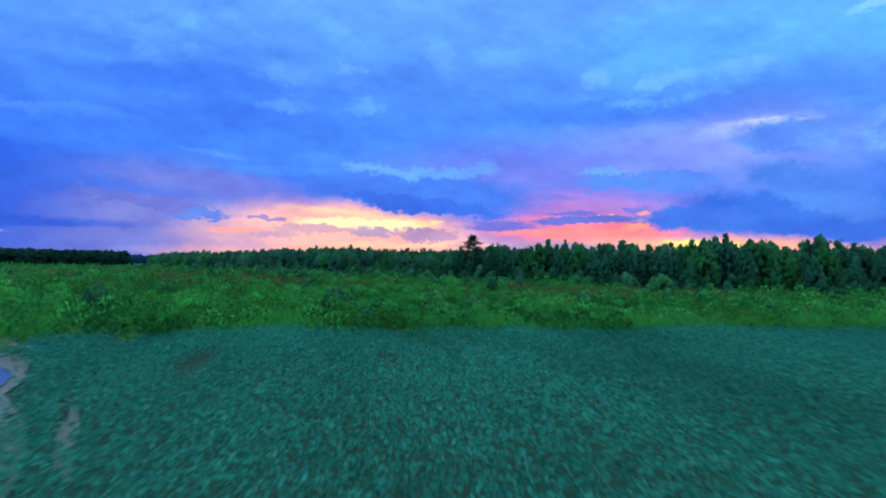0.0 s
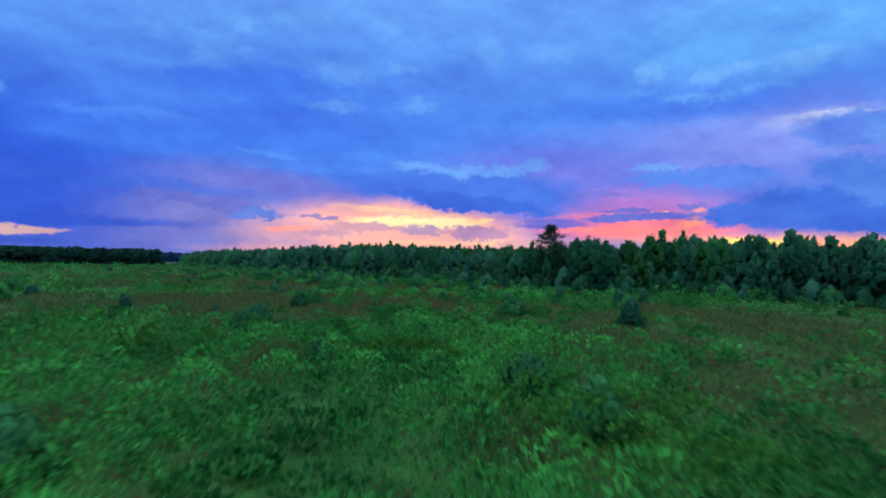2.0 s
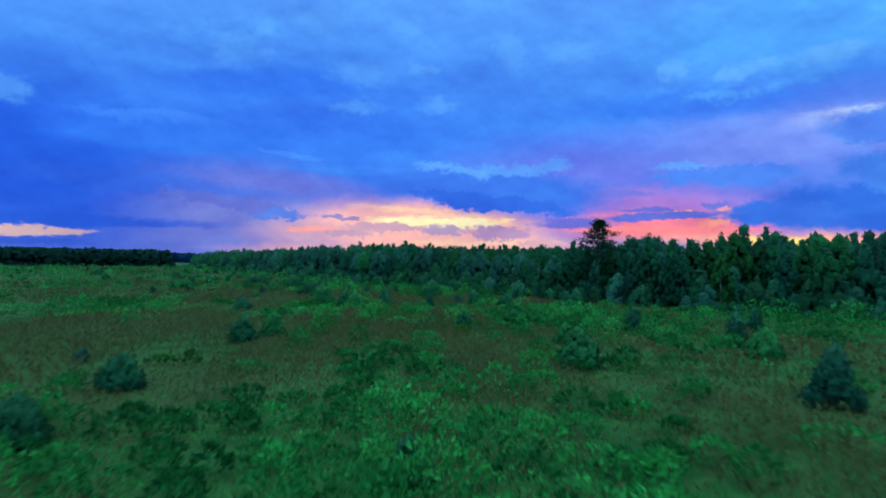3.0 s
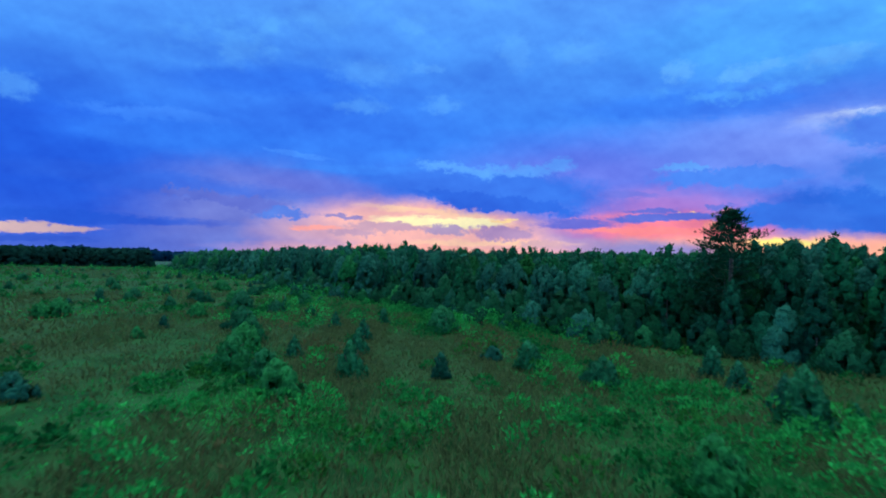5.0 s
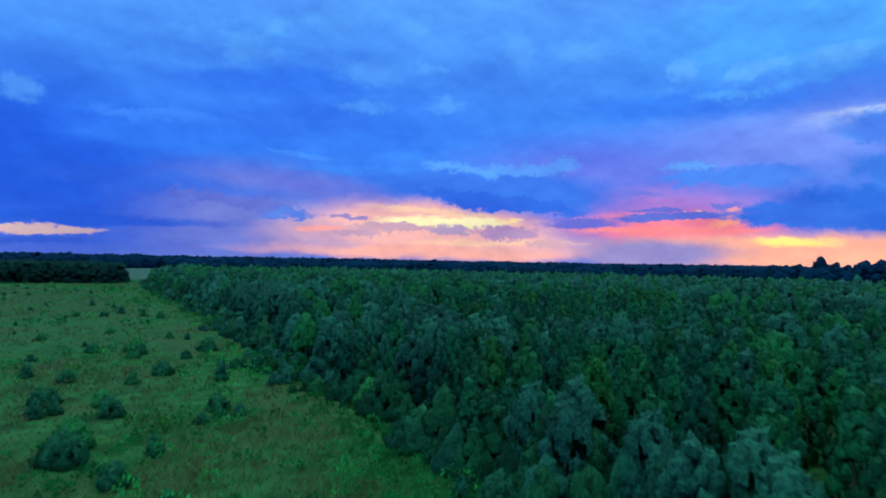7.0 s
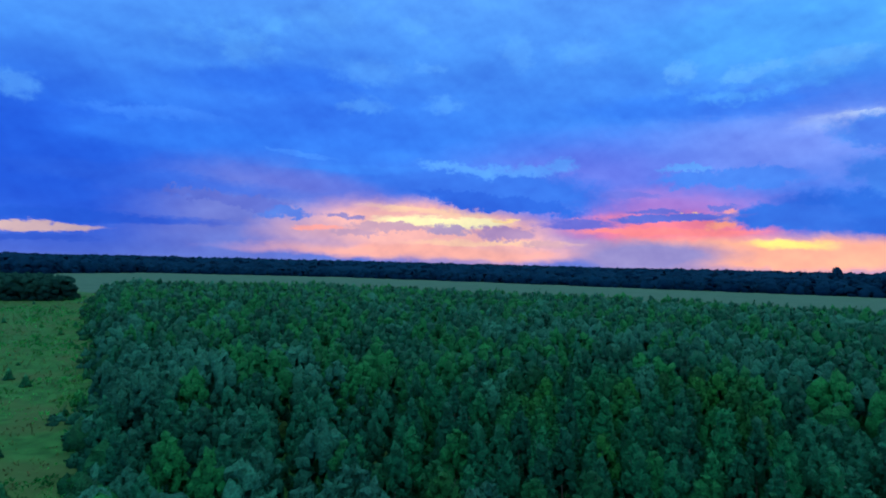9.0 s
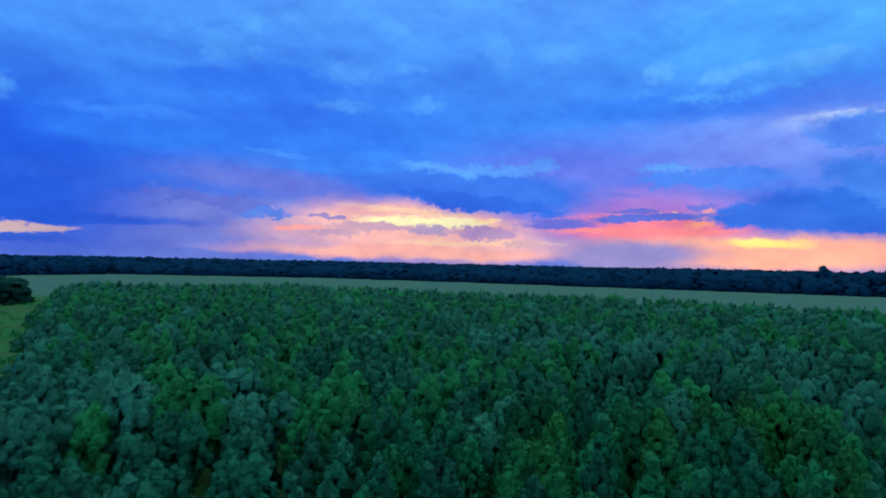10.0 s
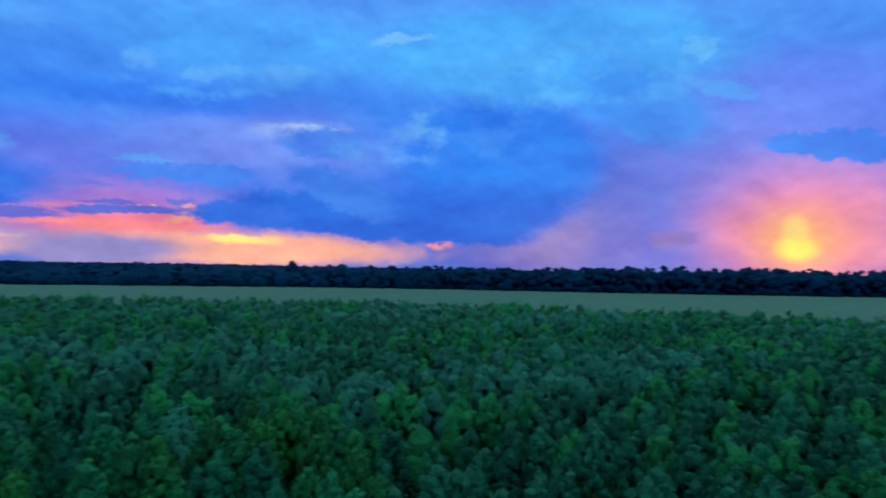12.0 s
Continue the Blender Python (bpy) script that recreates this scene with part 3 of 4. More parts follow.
def tufts(rng, X, Y, low, tall, wide, point, n, leaf):
    """Weedy tufts, many at once: n leaves each on a lobed outline, domed or pointed (point 0 to 1). Gives leaves, soft normals and each leaf's tuft."""
    k = len(X)
    turn, lobes = rng.uniform(0, 6.28, (k, 3)), rng.integers(2, 5, k)

    def outline(i, t, a):
        """Radius and soft normal at height t (0 to 1) and bearing a of plant i."""
        p = point[i]
        dome, cone = np.sqrt(np.clip(1 - np.abs(t) ** 2.6, 0, 1)), np.clip(1 - t, 0, 1) ** 0.8
        r = (dome * (1 - p) + cone * p) * np.minimum(1, 0.72 + 1.4 * t)
        lob = np.sin(lobes[i] * a + turn[i, 0] + 3.5 * t) * 0.6 + np.sin(5 * a + turn[i, 1] - 9 * t) * 0.4
        r = r * (1 + 0.26 * lob)
        up = 2.1 * t ** 1.6 * (1 - 0.35 * p) + 0.25 * p - 0.35 + 0.35 * lob
        return wide[i] * r, np.stack((np.cos(a), np.sin(a), up), -1)

    i = np.repeat(np.arange(k), n)
    t, a = 1 - rng.random(k * n) ** 1.25, rng.uniform(0, 6.28, k * n)
    r, N = outline(i, t, a)
    r = r * rng.uniform(0.78, 1.06, k * n)
    P = np.stack((X[i] + np.cos(a) * r, Y[i] + np.sin(a) * r, low[i] + (tall - low)[i] * t * 0.97), 1)
    D = N * np.array((0.7, 0.7, 0.35)) + np.array((0, 0, 0.55)) + rng.normal(size=(k * n, 3)) * 0.32
    L = leaf * rng.uniform(0.6, 1.4, k * n)
    N = np.repeat((N + rng.normal(size=N.shape) * 0.14)[:, None], 4, 1)
    Q = leaf_quads(P, D, L, L * 0.5, rng)
    return Q, N, i


def crowns(rng, X, Y, low, tall, wide, point, m, n, leaf, sides=False, squat=1.0):
    """Crowns of many plants at once, each of m small ragged leaf clumps over a domed or pointed (point 0 to 1) outline from low to tall, with dark gaps between,
    and n loose leaves that fringe them; sides: clumps down to the ground too; squat under 1: flatter clumps. Gives faces, their corners' soft normals and each face's plant."""
    k = len(X)
    rho = ((np.arange(m)[None] + rng.uniform(0, 1, (k, m))) / m) ** (0.4 if sides else 0.5)
    rho[:, 0] *= 0.3
    ang = 2.4 * np.arange(m)[None] + rng.uniform(0, 6.28, (k, 1)) + rng.uniform(-.5, .5, (k, m))
    pt = point[:, None]
    drop = rho ** (2.4 - 1.1 * pt)
    if sides:
        drop = np.where(rho > 0.72, np.maximum(drop, rng.uniform(0.3, 1.0, (k, m))), drop)
    ox, oy = np.cos(ang), np.sin(ang)
    lob = 1 + 0.2 * np.sin(3 * ang + rng.uniform(0, 6.28, (k, 1)) + 5 * drop)
    taper = 1 - pt * (1 - drop) * 0.35 if not sides else np.minimum(1, (1 - pt) + pt * (0.3 + 0.9 * drop))
    rr = wide[:, None] * rho * lob * taper * rng.uniform(0.8, 1.08, (k, m))
    flat = wide[:, None] * rng.uniform(0.8, 1.35, (k, m)) * ((1.9 if sides else 1.35) / m ** 0.5)
    high = flat * rng.uniform(1.0, 1.7, (k, m)) * squat
    tip = tall[:, None] - (tall - low)[:, None] * drop * 0.95 + rng.normal(size=(k, m)) * 0.06 * wide[:, None]
    cz = np.maximum(tip - high, high * 0.3)
    C = np.stack((X[:, None] + ox * rr, Y[:, None] + oy * rr, cz), 2)
    W = np.stack((ox * rho * 0.75, oy * rho * 0.75, 0.7 - 0.95 * drop), 2)
    size = np.stack((flat, flat, high), -1)
    el, az = np.radians((-38, 20, 90)), 4
    th = np.arange(az)[None, None, None] * (2 * np.pi / az) + rng.uniform(0, 6.28, (k, m, 1, 1))
    e = el[None, None, :, None]
    U = np.stack(np.broadcast_arrays(np.cos(e) * np.cos(th), np.cos(e) * np.sin(th), np.sin(e) + 0 * th), -1)
    jit = rng.uniform(0.65, 1.3, U.shape[:-1])
    jit[:, :, -1] = jit[:, :, -1, :1]
    U = U + np.array((0.25, 0.25, 0)) * (el == el[-1])[None, None, :, None, None] * rng.normal(size=(k, m, 1, 1, 3))
    V = C[:, :, None, None] + U * jit[..., None] * size[:, :, None, None]
    V[..., 2] = np.clip(V[..., 2], 0.01, (tall + 0.25 * high.max(1) * squat)[:, None, None, None])
    NV = U * 0.6 + W[:, :, None, None] + rng.normal(size=U.shape) * 0.1

    def faces(A):
        B = np.roll(A, -1, axis=3)
        return np.stack((A[:, :, :-1], B[:, :, :-1], B[:, :, 1:], A[:, :, 1:]), 4).reshape(-1, 4, 3)

    own = np.repeat(np.arange(k), m * (len(el) - 1) * az)
    if not n:
        return faces(V), faces(NV), own
    i, j = np.repeat(np.arange(k), n), rng.integers(0, m, k * n)
    u = unit(rng.normal(size=(k * n, 3)))
    u[:, 2] = np.abs(u[:, 2]) * 1.1 - 0.1
    P = C[i, j] + u * size[i, j] * rng.uniform(0.7, 0.95, (k * n, 1))
    P[:, 2] = np.maximum(P[:, 2], 0.03)
    D = u * 0.7 + np.array((0, 0, 0.6)) + rng.normal(size=(k * n, 3)) * 0.3
    L = leaf * rng.uniform(0.6, 1.35, k * n)
    N = np.repeat((u * 0.6 + W[i, j] + rng.normal(size=u.shape) * 0.1)[:, None], 4, 1)
    return np.concatenate((faces(V), leaf_quads(P, D, L, L * 0.42, rng))), np.concatenate((faces(NV), N)), np.concatenate((own, i))


# ---- crop field ----
def crop():
    rng = np.random.default_rng(21)
    X, Y = jittered(-34, -3, 40, 34, 0.15, rng, 1.0)
    keep = Y < edge_y(X) - 0.1 + rng.normal(size=X.size) * 0.12
    keep &= np.abs(X) < 5 + (Y + 6) * 0.85
    bare = np.zeros(X.size)
    for x, y, wd, dp, tn in WETS + DENTS:
        c, s = math.cos(radians(tn)), math.sin(radians(tn))
        u, v = (X - x) * c + (Y - y) * s, -(X - x) * s + (Y - y) * c
        bare = np.maximum(bare, 1.35 - np.hypot(u / wd, v / dp))
    keep &= bare + 0.12 * plan_noise(X, Y, 8) + 0.1 * rng.normal(size=X.size) < 0.4
    gap = plan_noise(X * 1.8, Y * 1.8, 6) 
    keep &= gap > -1.85
    X, Y = X[keep], Y[keep]
    top = 0.42 + 0.06 * plan_noise(X, Y, 6) + 0.05 * rng.normal(size=X.size)
    n = 6
    P = np.repeat(np.stack((X, Y, top), 1), n, 0)
    a = rng.uniform(0, 6.28, len(P))
    h = rng.uniform(0.25, 1.0, len(P))
    P[:, 0] += np.cos(a) * 0.05
    P[:, 1] += np.sin(a) * 0.05
    P[:, 2] *= h
    D = np.stack((np.cos(a), np.sin(a), rng.uniform(-0.1, 1.0, len(P))), 1)
    L = rng.uniform(0.065, 0.125, len(P))
    Nn = np.array((0, 0, 1.0)) + D * 0.35 + rng.normal(size=P.shape) * 0.22
    me = polymesh("crop_leaves", leaf_quads(P, D, L, L * 0.5, rng), 4, [CROP], None, Nn, np.repeat(np.clip(0.5 + 0.3 * plan_noise(X, Y, 4), 0, 1), n))
    tagged(new("crop_plants", me), "dense low blue-green leafy crop covering the field", "crop", kind="stuff")


crop()

# ---- meadow ----
def meadow():
    rng = np.random.default_rng(5)
    lane = [(0, 14), (-2, 36), (-7, 70), (-10, 100), (-12, 125)]
    quads, slots, norms, tones = [], [], [], []

    def open_ground(X, Y, near, far, margin):
        d = to_line(lane, X, Y)
        return (d >= near) & (d < far) & (Y > edge_y(X) + margin) & ~inside(FOREST, X + 1.0, Y) & ~inside(CLUMP, X, Y) & (np.abs(X + 4) < 16 + (Y + 8) * 0.95)

    def dry(X, Y):
        """How brown the grass is: in drifts, more of them away from the crop."""
        spots = sum(np.exp(-((X - x) ** 2 + (Y - y) ** 2) / r ** 2) for x, y, r in ((4, 41, 6), (-17, 42, 8), (16, 56, 13), (-24, 76, 18)))
        return 0.95 * spots + 0.6 * plan_noise(X + 50, Y - 20, 2, 9) + 0.3 * plan_noise(X, Y, 9, 14) + np.clip((Y - 46) / 40, -0.7, 0.8) - 0.7 * np.exp(-to_line(EDGE[3:], X, Y) / 9)

    def sow(x0, y0, x1, y1, step, near, far, size, leaves):
        """The carpet between the tussocks: fine grass, green or dry, with some weeds."""
        X, Y = jittered(x0, y0, x1, y1, step, rng, 1.0)
        keep = open_ground(X, Y, near, far, 0.0)
        X, Y = X[keep], Y[keep]
        brown = dry(X, Y) + rng.normal(size=X.size) * 0.35 > 0.55
        weedy = ~brown & (plan_noise(X, Y, 4, 11) + rng.normal(size=X.size) * 0.6 > 0.1)
        rusty = brown & (plan_noise(X - 30, Y, 7, 14) + rng.normal(size=X.size) * 0.5 > 1.6)
        tall = np.clip((0.28 + 0.12 * plan_noise(X, Y, 8, 14)) * rng.uniform(0.7, 1.3, X.size), 0.12, 0.8) * np.where(brown, 1.05, 1.0)
        for mask, kind in ((weedy, 0), (~weedy, 1)):
            n = leaves
            B = np.repeat(np.stack((X[mask], Y[mask], tall[mask]), 1), n, 0)
            a = rng.uniform(0, 6.28, len(B))
            out = np.stack((np.cos(a), np.sin(a)), 1)
            if kind == 0:
                P = np.column_stack((B[:, :2] + out * 0.06 * size, B[:, 2] * rng.uniform(0.15, 1.0, len(B))))
                D = np.column_stack((out, rng.uniform(0.1, 1.3, len(B))))
                L = rng.uniform(0.07, 0.16, len(B)) * min(size, 1.6)
                W = L * 0.4 * max(1, size / 1.6) ** 0.5
                s = np.zeros(len(B))
            else:
                P = np.column_stack((B[:, :2] + out * 0.09 * size, np.zeros(len(B))))
                D = np.column_stack((out * 0.6, np.ones(len(B)))) + rng.normal(size=(len(B), 3)) * 0.25
                L = B[:, 2] * rng.uniform(0.7, 1.2, len(B))
                W = rng.uniform(0.022, 0.045, len(B)) * size ** 1.2
                seedy = np.repeat(rusty[mask], n) & (rng.random(len(B)) < 0.3)
                P[seedy, 2] = B[seedy, 2] * 0.7
                L[seedy] = 0.22 * size ** 0.5
                W[seedy] *= 1.4
                s = np.where(seedy, 2, 1)
            quads.append(leaf_quads(P, D, L, W, rng))
            slots.append(s)
            norms.append(np.repeat((np.array((0, 0, 1.0)) + unit(D) * 0.3 + rng.normal(size=D.shape) * 0.1)[:, None], 4, 1))
            tone = np.clip(0.5 + 0.3 * plan_noise(X[mask] * 1.3, Y[mask] * 1.3, 6, 13) + 0.1 * rng.normal(size=mask.sum()), 0, 1)
            tones.append(np.repeat(np.where(brown[mask], 1.5, tone), n))

    def tussocks(x0, y0, x1, y1, step, near, far, share, n, leaf, big):
        X, Y = jittered(x0, y0, x1, y1, step, rng, 1.0)
        keep = open_ground(X, Y, near, far, 0.25)
        fringe = np.exp(-(Y - edge_y(X)) / 3.5)
        keep &= 1.0 * dry(X, Y) + 0.7 * rng.normal(size=X.size) < share + 1.2 * fringe
        X, Y, fringe = X[keep], Y[keep], fringe[keep]
        k = len(X)
        lush = np.clip(1 + 0.35 * plan_noise(X, Y, 5, 12), 0.5, 1.7)
        tall = rng.uniform(0.35, 0.95, k) * big * lush * (1 + 0.25 * fringe)
        wide = rng.uniform(0.35, 0.85, k) * big * lush ** 0.5
        Q, N, i = tufts(rng, X, Y, np.full(k, 0.02), tall, wide, rng.uniform(0, 0.6, k), n, leaf)
        quads.append(Q)
        norms.append(N + np.array((0, 0, 0.3)))
        slots.append(np.where(rng.random(k) < 0.85, 0, 1)[i])
        tones.append(np.clip(0.5 + 0.28 * plan_noise(X, Y, 8, 14) + rng.normal(0, 0.3, k), 0, 1.15)[i])

    sow(-30, 12, 30, 82, 0.25, 0, 9, 1.0, 4)
    sow(-55, 8, 50, 152, 0.39, 9, 24, 1.5, 4)
    sow(-40, 82, 30, 136, 0.28, 0, 9, 1.25, 5)
    sow(-100, 0, 75, 190, 0.72, 24, 58, 2.3, 4)
    sow(-280, 10, 110, 350, 1.45, 58, 400, 2.9, 4)
    tussocks(-30, 12, 30, 84, 1.0, 0, 10, 0.55, 130, 0.15, 1.0)
    tussocks(-55, 8, 50, 152, 1.2, 10, 26, 0.2, 56, 0.21, 1.05)
    tussocks(-40, 84, 30, 140, 1.1, 0, 10, 0.55, 84, 0.17, 1.0)
    tussocks(-110, 0, 80, 200, 1.7, 26, 60, -0.15, 34, 0.28, 1.1)
    tussocks(-290, 10, 110, 350, 3.0, 60, 400, -0.15, 18, 0.48, 1.3)
    # tall grass along the crop's border
    X, Y = jittered(-16, 12, 24, 32, 0.17, rng, 1.0)
    reach = 3.6 + 1.2 * plan_noise(X, Y, 6, 12)
    keep = (Y > edge_y(X)) & (Y < edge_y(X) + reach) & (plan_noise(X, Y, 6, 13) + 0.5 * rng.normal(size=X.size) + np.clip(X / 3, -1.2, 0.8) > -0.3)
    n = 7
    tuft = np.clip(0.62 + 0.13 * plan_noise(X, Y, 9, 14), 0.35, 0.95)[keep] * np.clip((Y - edge_y(X))[keep] / 0.5, 0.45, 1)
    B = np.repeat(np.stack((X[keep], Y[keep], tuft), 1), n, 0)
    D = np.column_stack((rng.normal(size=(len(B), 2)) * 0.16, np.ones(len(B))))
    B[:, :2] += rng.normal(size=(len(B), 2)) * 0.06
    L = B[:, 2] * rng.uniform(0.75, 1.25, len(B))
    P = np.column_stack((B[:, :2], np.zeros(len(B))))
    quads.append(leaf_quads(P, D, L, rng.uniform(0.02, 0.04, len(B)), rng))
    slots.append(np.full(len(B), 3))
    norms.append(np.repeat((D + rng.normal(size=D.shape) * 0.2 + np.array((0, -0.35, 0)))[:, None], 4, 1))
    tones.append(np.repeat(np.clip(0.6 + 0.3 * plan_noise(X[keep], Y[keep], 8, 14), 0, 1.1), n))
    me = polymesh("meadow_plants", np.concatenate(quads), 4, [FORB, GRASS, SEED, LUSH], np.concatenate(slots), np.concatenate(norms), np.concatenate(tones))
    tagged(new("meadow_plants", me), "rough green meadow of weeds and grass with rusty seed heads", "meadow plants", kind="stuff")


meadow()

# ---- bushes and saplings ----
def bush(name, seed, tall, wide, leaf, n, mat, cone, label, category):
    rng = np.random.default_rng(seed)
    root = tagged(new(name), label, category)
    one = np.zeros(1)
    Q, N, _ = crowns(rng, one, one, one, one + tall, one + wide, one + cone * 0.8, 36, n, leaf, True)
    runs = []
    for i in range(6):
        c = (math.cos(i * 2.4) * wide * 0.6, math.sin(i * 2.4) * wide * 0.6, tall * (0.45 + 0.06 * i))
        runs.append((((0, 0, -0.05), (c[0] * 0.35, c[1] * 0.35, c[2] * 0.6), c), (0.03 * tall / 1.6, 0.02, 0.008)))
    part("stem", tubes_mesh("stem", runs, BARK, 5), root)
    part("foliage", polymesh("foliage", Q, 4, [mat], None, N, np.clip(0.5 + rng.normal(0, 0.16, len(Q)), 0, 1)), root)
    return root


KINDS = [
    bush("leafy_shrub", 101, 1.6, 0.95, 0.16, 420, BUSH, 0.0, "rounded leafy green shrub standing in the meadow", "shrub"),
    bush("leafy_shrub", 102, 1.5, 0.75, 0.16, 400, BUSH, 0.2, "upright leafy green shrub in meadow grass", "shrub"),
    bush("leafy_shrub", 103, 1.3, 0.75, 0.15, 380, GREY, 0.0, "grey-green willow shrub in meadow grass", "shrub"),
    bush("young_pine", 104, 1.9, 0.65, 0.17, 420, SAPLING, 0.9, "dark young pine sapling in the meadow", "sapling"),
    bush("young_pine", 105, 1.5, 0.6, 0.16, 380, SAPLING, 0.8, "small bushy dark pine sapling in the meadow", "sapling"),
]
USED = {}
SPOTS = []


def plant(*spots):
    """Bushes at (x, y, sort, size)."""
    rng = np.random.default_rng(len(SPOTS) + 3)
    for x, y, s, size in spots:
        SPOTS.append((x, y))
        size *= 0.85
        m4 = pose(x, y, 0, 0, 0, rng.uniform(0, 360)) @ Matrix.Scale(size, 4)
        if s in USED:
            ob = copy_thing(KINDS[s], m4)
            ob.scale = (size, size, size)
        else:
            USED[s] = True
            KINDS[s].matrix_world = m4



plant((-36.7, 71.9, 0, 1.0), (8.0, 30.6, 3, 0.95), (-4.7, 27.0, 0, 1.15), (0.2, 40.4, 1, 0.9),
      (23.5, 68.9, 0, 1.1), (21.3, 49.1, 1, 1), (-17.2, 28.1, 0, 1.1), (6.9, 76.9, 3, 1),
      (25.7, 85.7, 0, 1.3), (-15.5, 104.2, 4, 1), (5.1, 63.0, 3, 1.1), (1.1, 94.6, 4, 1),
      (-49.5, 133.4, 3, 1), (-12.6, 56.1, 0, 0.75), (-32.7, 129.1, 0, 1.3), (-12.6, 115.4, 4, 1.1),
      (-7.2, 101.4, 3, 0.9), (-40.8, 137.1, 4, 1), (-42.2, 118.0, 0, 1.1), (-22.4, 107.3, 1, 1.2),
      (-15.4, 93.3, 0, 1.0), (-3.5, 115.3, 1, 1.1), (-40.4, 138.2, 4, 0.9), (0.7, 101.5, 3, 0.9))
plant((-52.1, 165.5, 0, 1.2), (-26.2, 147.9, 1, 1.1), (-45.5, 179.2, 1, 1.2),
      (-14.1, 61.8, 0, 0.75), (-22.5, 63.6, 3, 0.8), (-45.5, 84.5, 0, 1), (-16.6, 109.8, 4, 1),
      (6.7, 72.7, 0, 0.9), (27.9, 91.2, 0, 1.5), (22.8, 63.4, 0, 1.6), (-15.0, 75.5, 1, 0.9),
      (0.0, 30.0, 0, 1.0), (2.1, 29.2, 0, 0.85),
      (-8.6, 37.2, 0, 0.75), (-15.4, 73.0, 1, 0.9), (-23.5, 91.3, 2, 0.9),
      (3.2, 82.6, 3, 0.9), (-4.3, 98.2, 0, 0.9), (-1.0, 68.6, 1, 1.1))
plant((-20.1, 116.0, 4, 0.9), (-29.4, 131.4, 4, 0.9), (29.0, 123.5, 0, 1.5), (-74.7, 151.4, 1, 0.9),
      (-42.7, 116.9, 0, 0.9), (-17.0, 96.0, 1, 1.05), (-21.2, 103.6, 0, 1.1),
      (-2.9, 111.4, 0, 1.2), (-6.9, 102.7, 1, 0.8), (-8.8, 104.0, 2, 0.7), (0.8, 92.2, 3, 1.3),
      (0.8, 98.3, 3, 0.8), (-3.3, 86.2, 1, 1), (-42.6, 140.9, 1, 0.9), (-39.0, 128.2, 1, 0.9),
      (-63.1, 156.8, 0, 0.8), (-105.6, 195.9, 1, 0.8), (-36.6, 138.4, 0, 1), (-37.4, 158.1, 1, 0.8),
      (-24.5, 124.1, 1, 0.8), (-13.4, 120.4, 3, 0.9), (-0.2, 112.2, 0, 0.9))
plant((-34.1, 131.4, 0, 1.3), (-36.6, 153.6, 3, 1), (-50.4, 163.4, 1, 1), (-42.4, 154.3, 1, 0.9),
      (-42.9, 140.3, 0, 1), (-51.4, 149.2, 3, 0.9), (-68.9, 164.4, 0, 1.1), (-82.5, 209.1, 3, 1),
      (-45.7, 168.6, 0, 1), (-17.7, 120.4, 3, 0.8), (-29.8, 139.4, 4, 0.8), (-16.1, 135.7, 0, 1.6),
      (-21.2, 144.5, 0, 1.5), (-11.6, 127.0, 0, 1.2), (-7.1, 121.6, 0, 1.5), (-12.8, 116.8, 0, 1.3),
      (-25.6, 113.2, 0, 1.2), (-34.0, 162.4, 1, 1.3), (-58.6, 194.6, 1, 1.3), (-49.7, 161.2, 1, 1),
      (-41.7, 153.0, 0, 1), (-35.8, 151.9, 3, 1), (-45.2, 167.9, 0, 1.2), (-76.2, 205.6, 3, 1))
plant((-71.0, 202.1, 3, 1), (-82.7, 209.2, 3, 1), (-16.4, 134.8, 0, 1.7), (-22.9, 146.9, 0, 1.6),
      (-99.0, 224.2, 3, 0.9))
plant((-2.7, 22.6, 2, 0.75), (-4.2, 22.2, 2, 0.6), (7.5, 26.5, 2, 0.7), (-6.4, 22.2, 0, 0.6), (-5.3, 22.6, 1, 0.65), (-2.9, 27.8, 1, 0.75),
      (0.6, 25.5, 1, 0.7), (16.5, 47.3, 3, 0.7), (16.0, 41.0, 3, 0.9), (-18.8, 45.0, 0, 0.55), (-13.1, 32.8, 1, 0.65), (-22.5, 46.0, 0, 0.55),
      (-2.1, 28.0, 2, 0.5), (8.0, 26.0, 1, 0.6))
plant((-14.1, 97.5, 4, 1.2), (-28.4, 126.6, 0, 0.9), (7.4, 104.6, 0, 1.4), (10.1, 83.9, 3, 0.9), (-6.3, 81.9, 1, 0.7), (-95.0, 178.7, 0, 1.0), (-10.6, 98.7, 3, 0.7),
      (19.5, 93.0, 0, 1.2), (1.1, 87.0, 1, 0.8), (-19.3, 98.2, 1, 1.2), (-32.8, 121.2, 0, 0.9), (-47.0, 148.2, 0, 0.8), (-18.2, 102.6, 4, 0.8), (-41.7, 148.7, 1, 0.8),
      (-55.7, 163.6, 0, 0.9), (-54.9, 177.0, 1, 0.8), (-44.6, 162.3, 1, 0.8), (-67.8, 208.5, 3, 0.9), (-0.9, 44.2, 0, 0.8), (-1.0, 76.0, 1, 0.7), (-4.8, 55.3, 1, 0.6),
      (-7.2, 48.5, 1, 0.55), (-31.0, 141.6, 0, 0.9), (-38.7, 164.0, 1, 0.8))


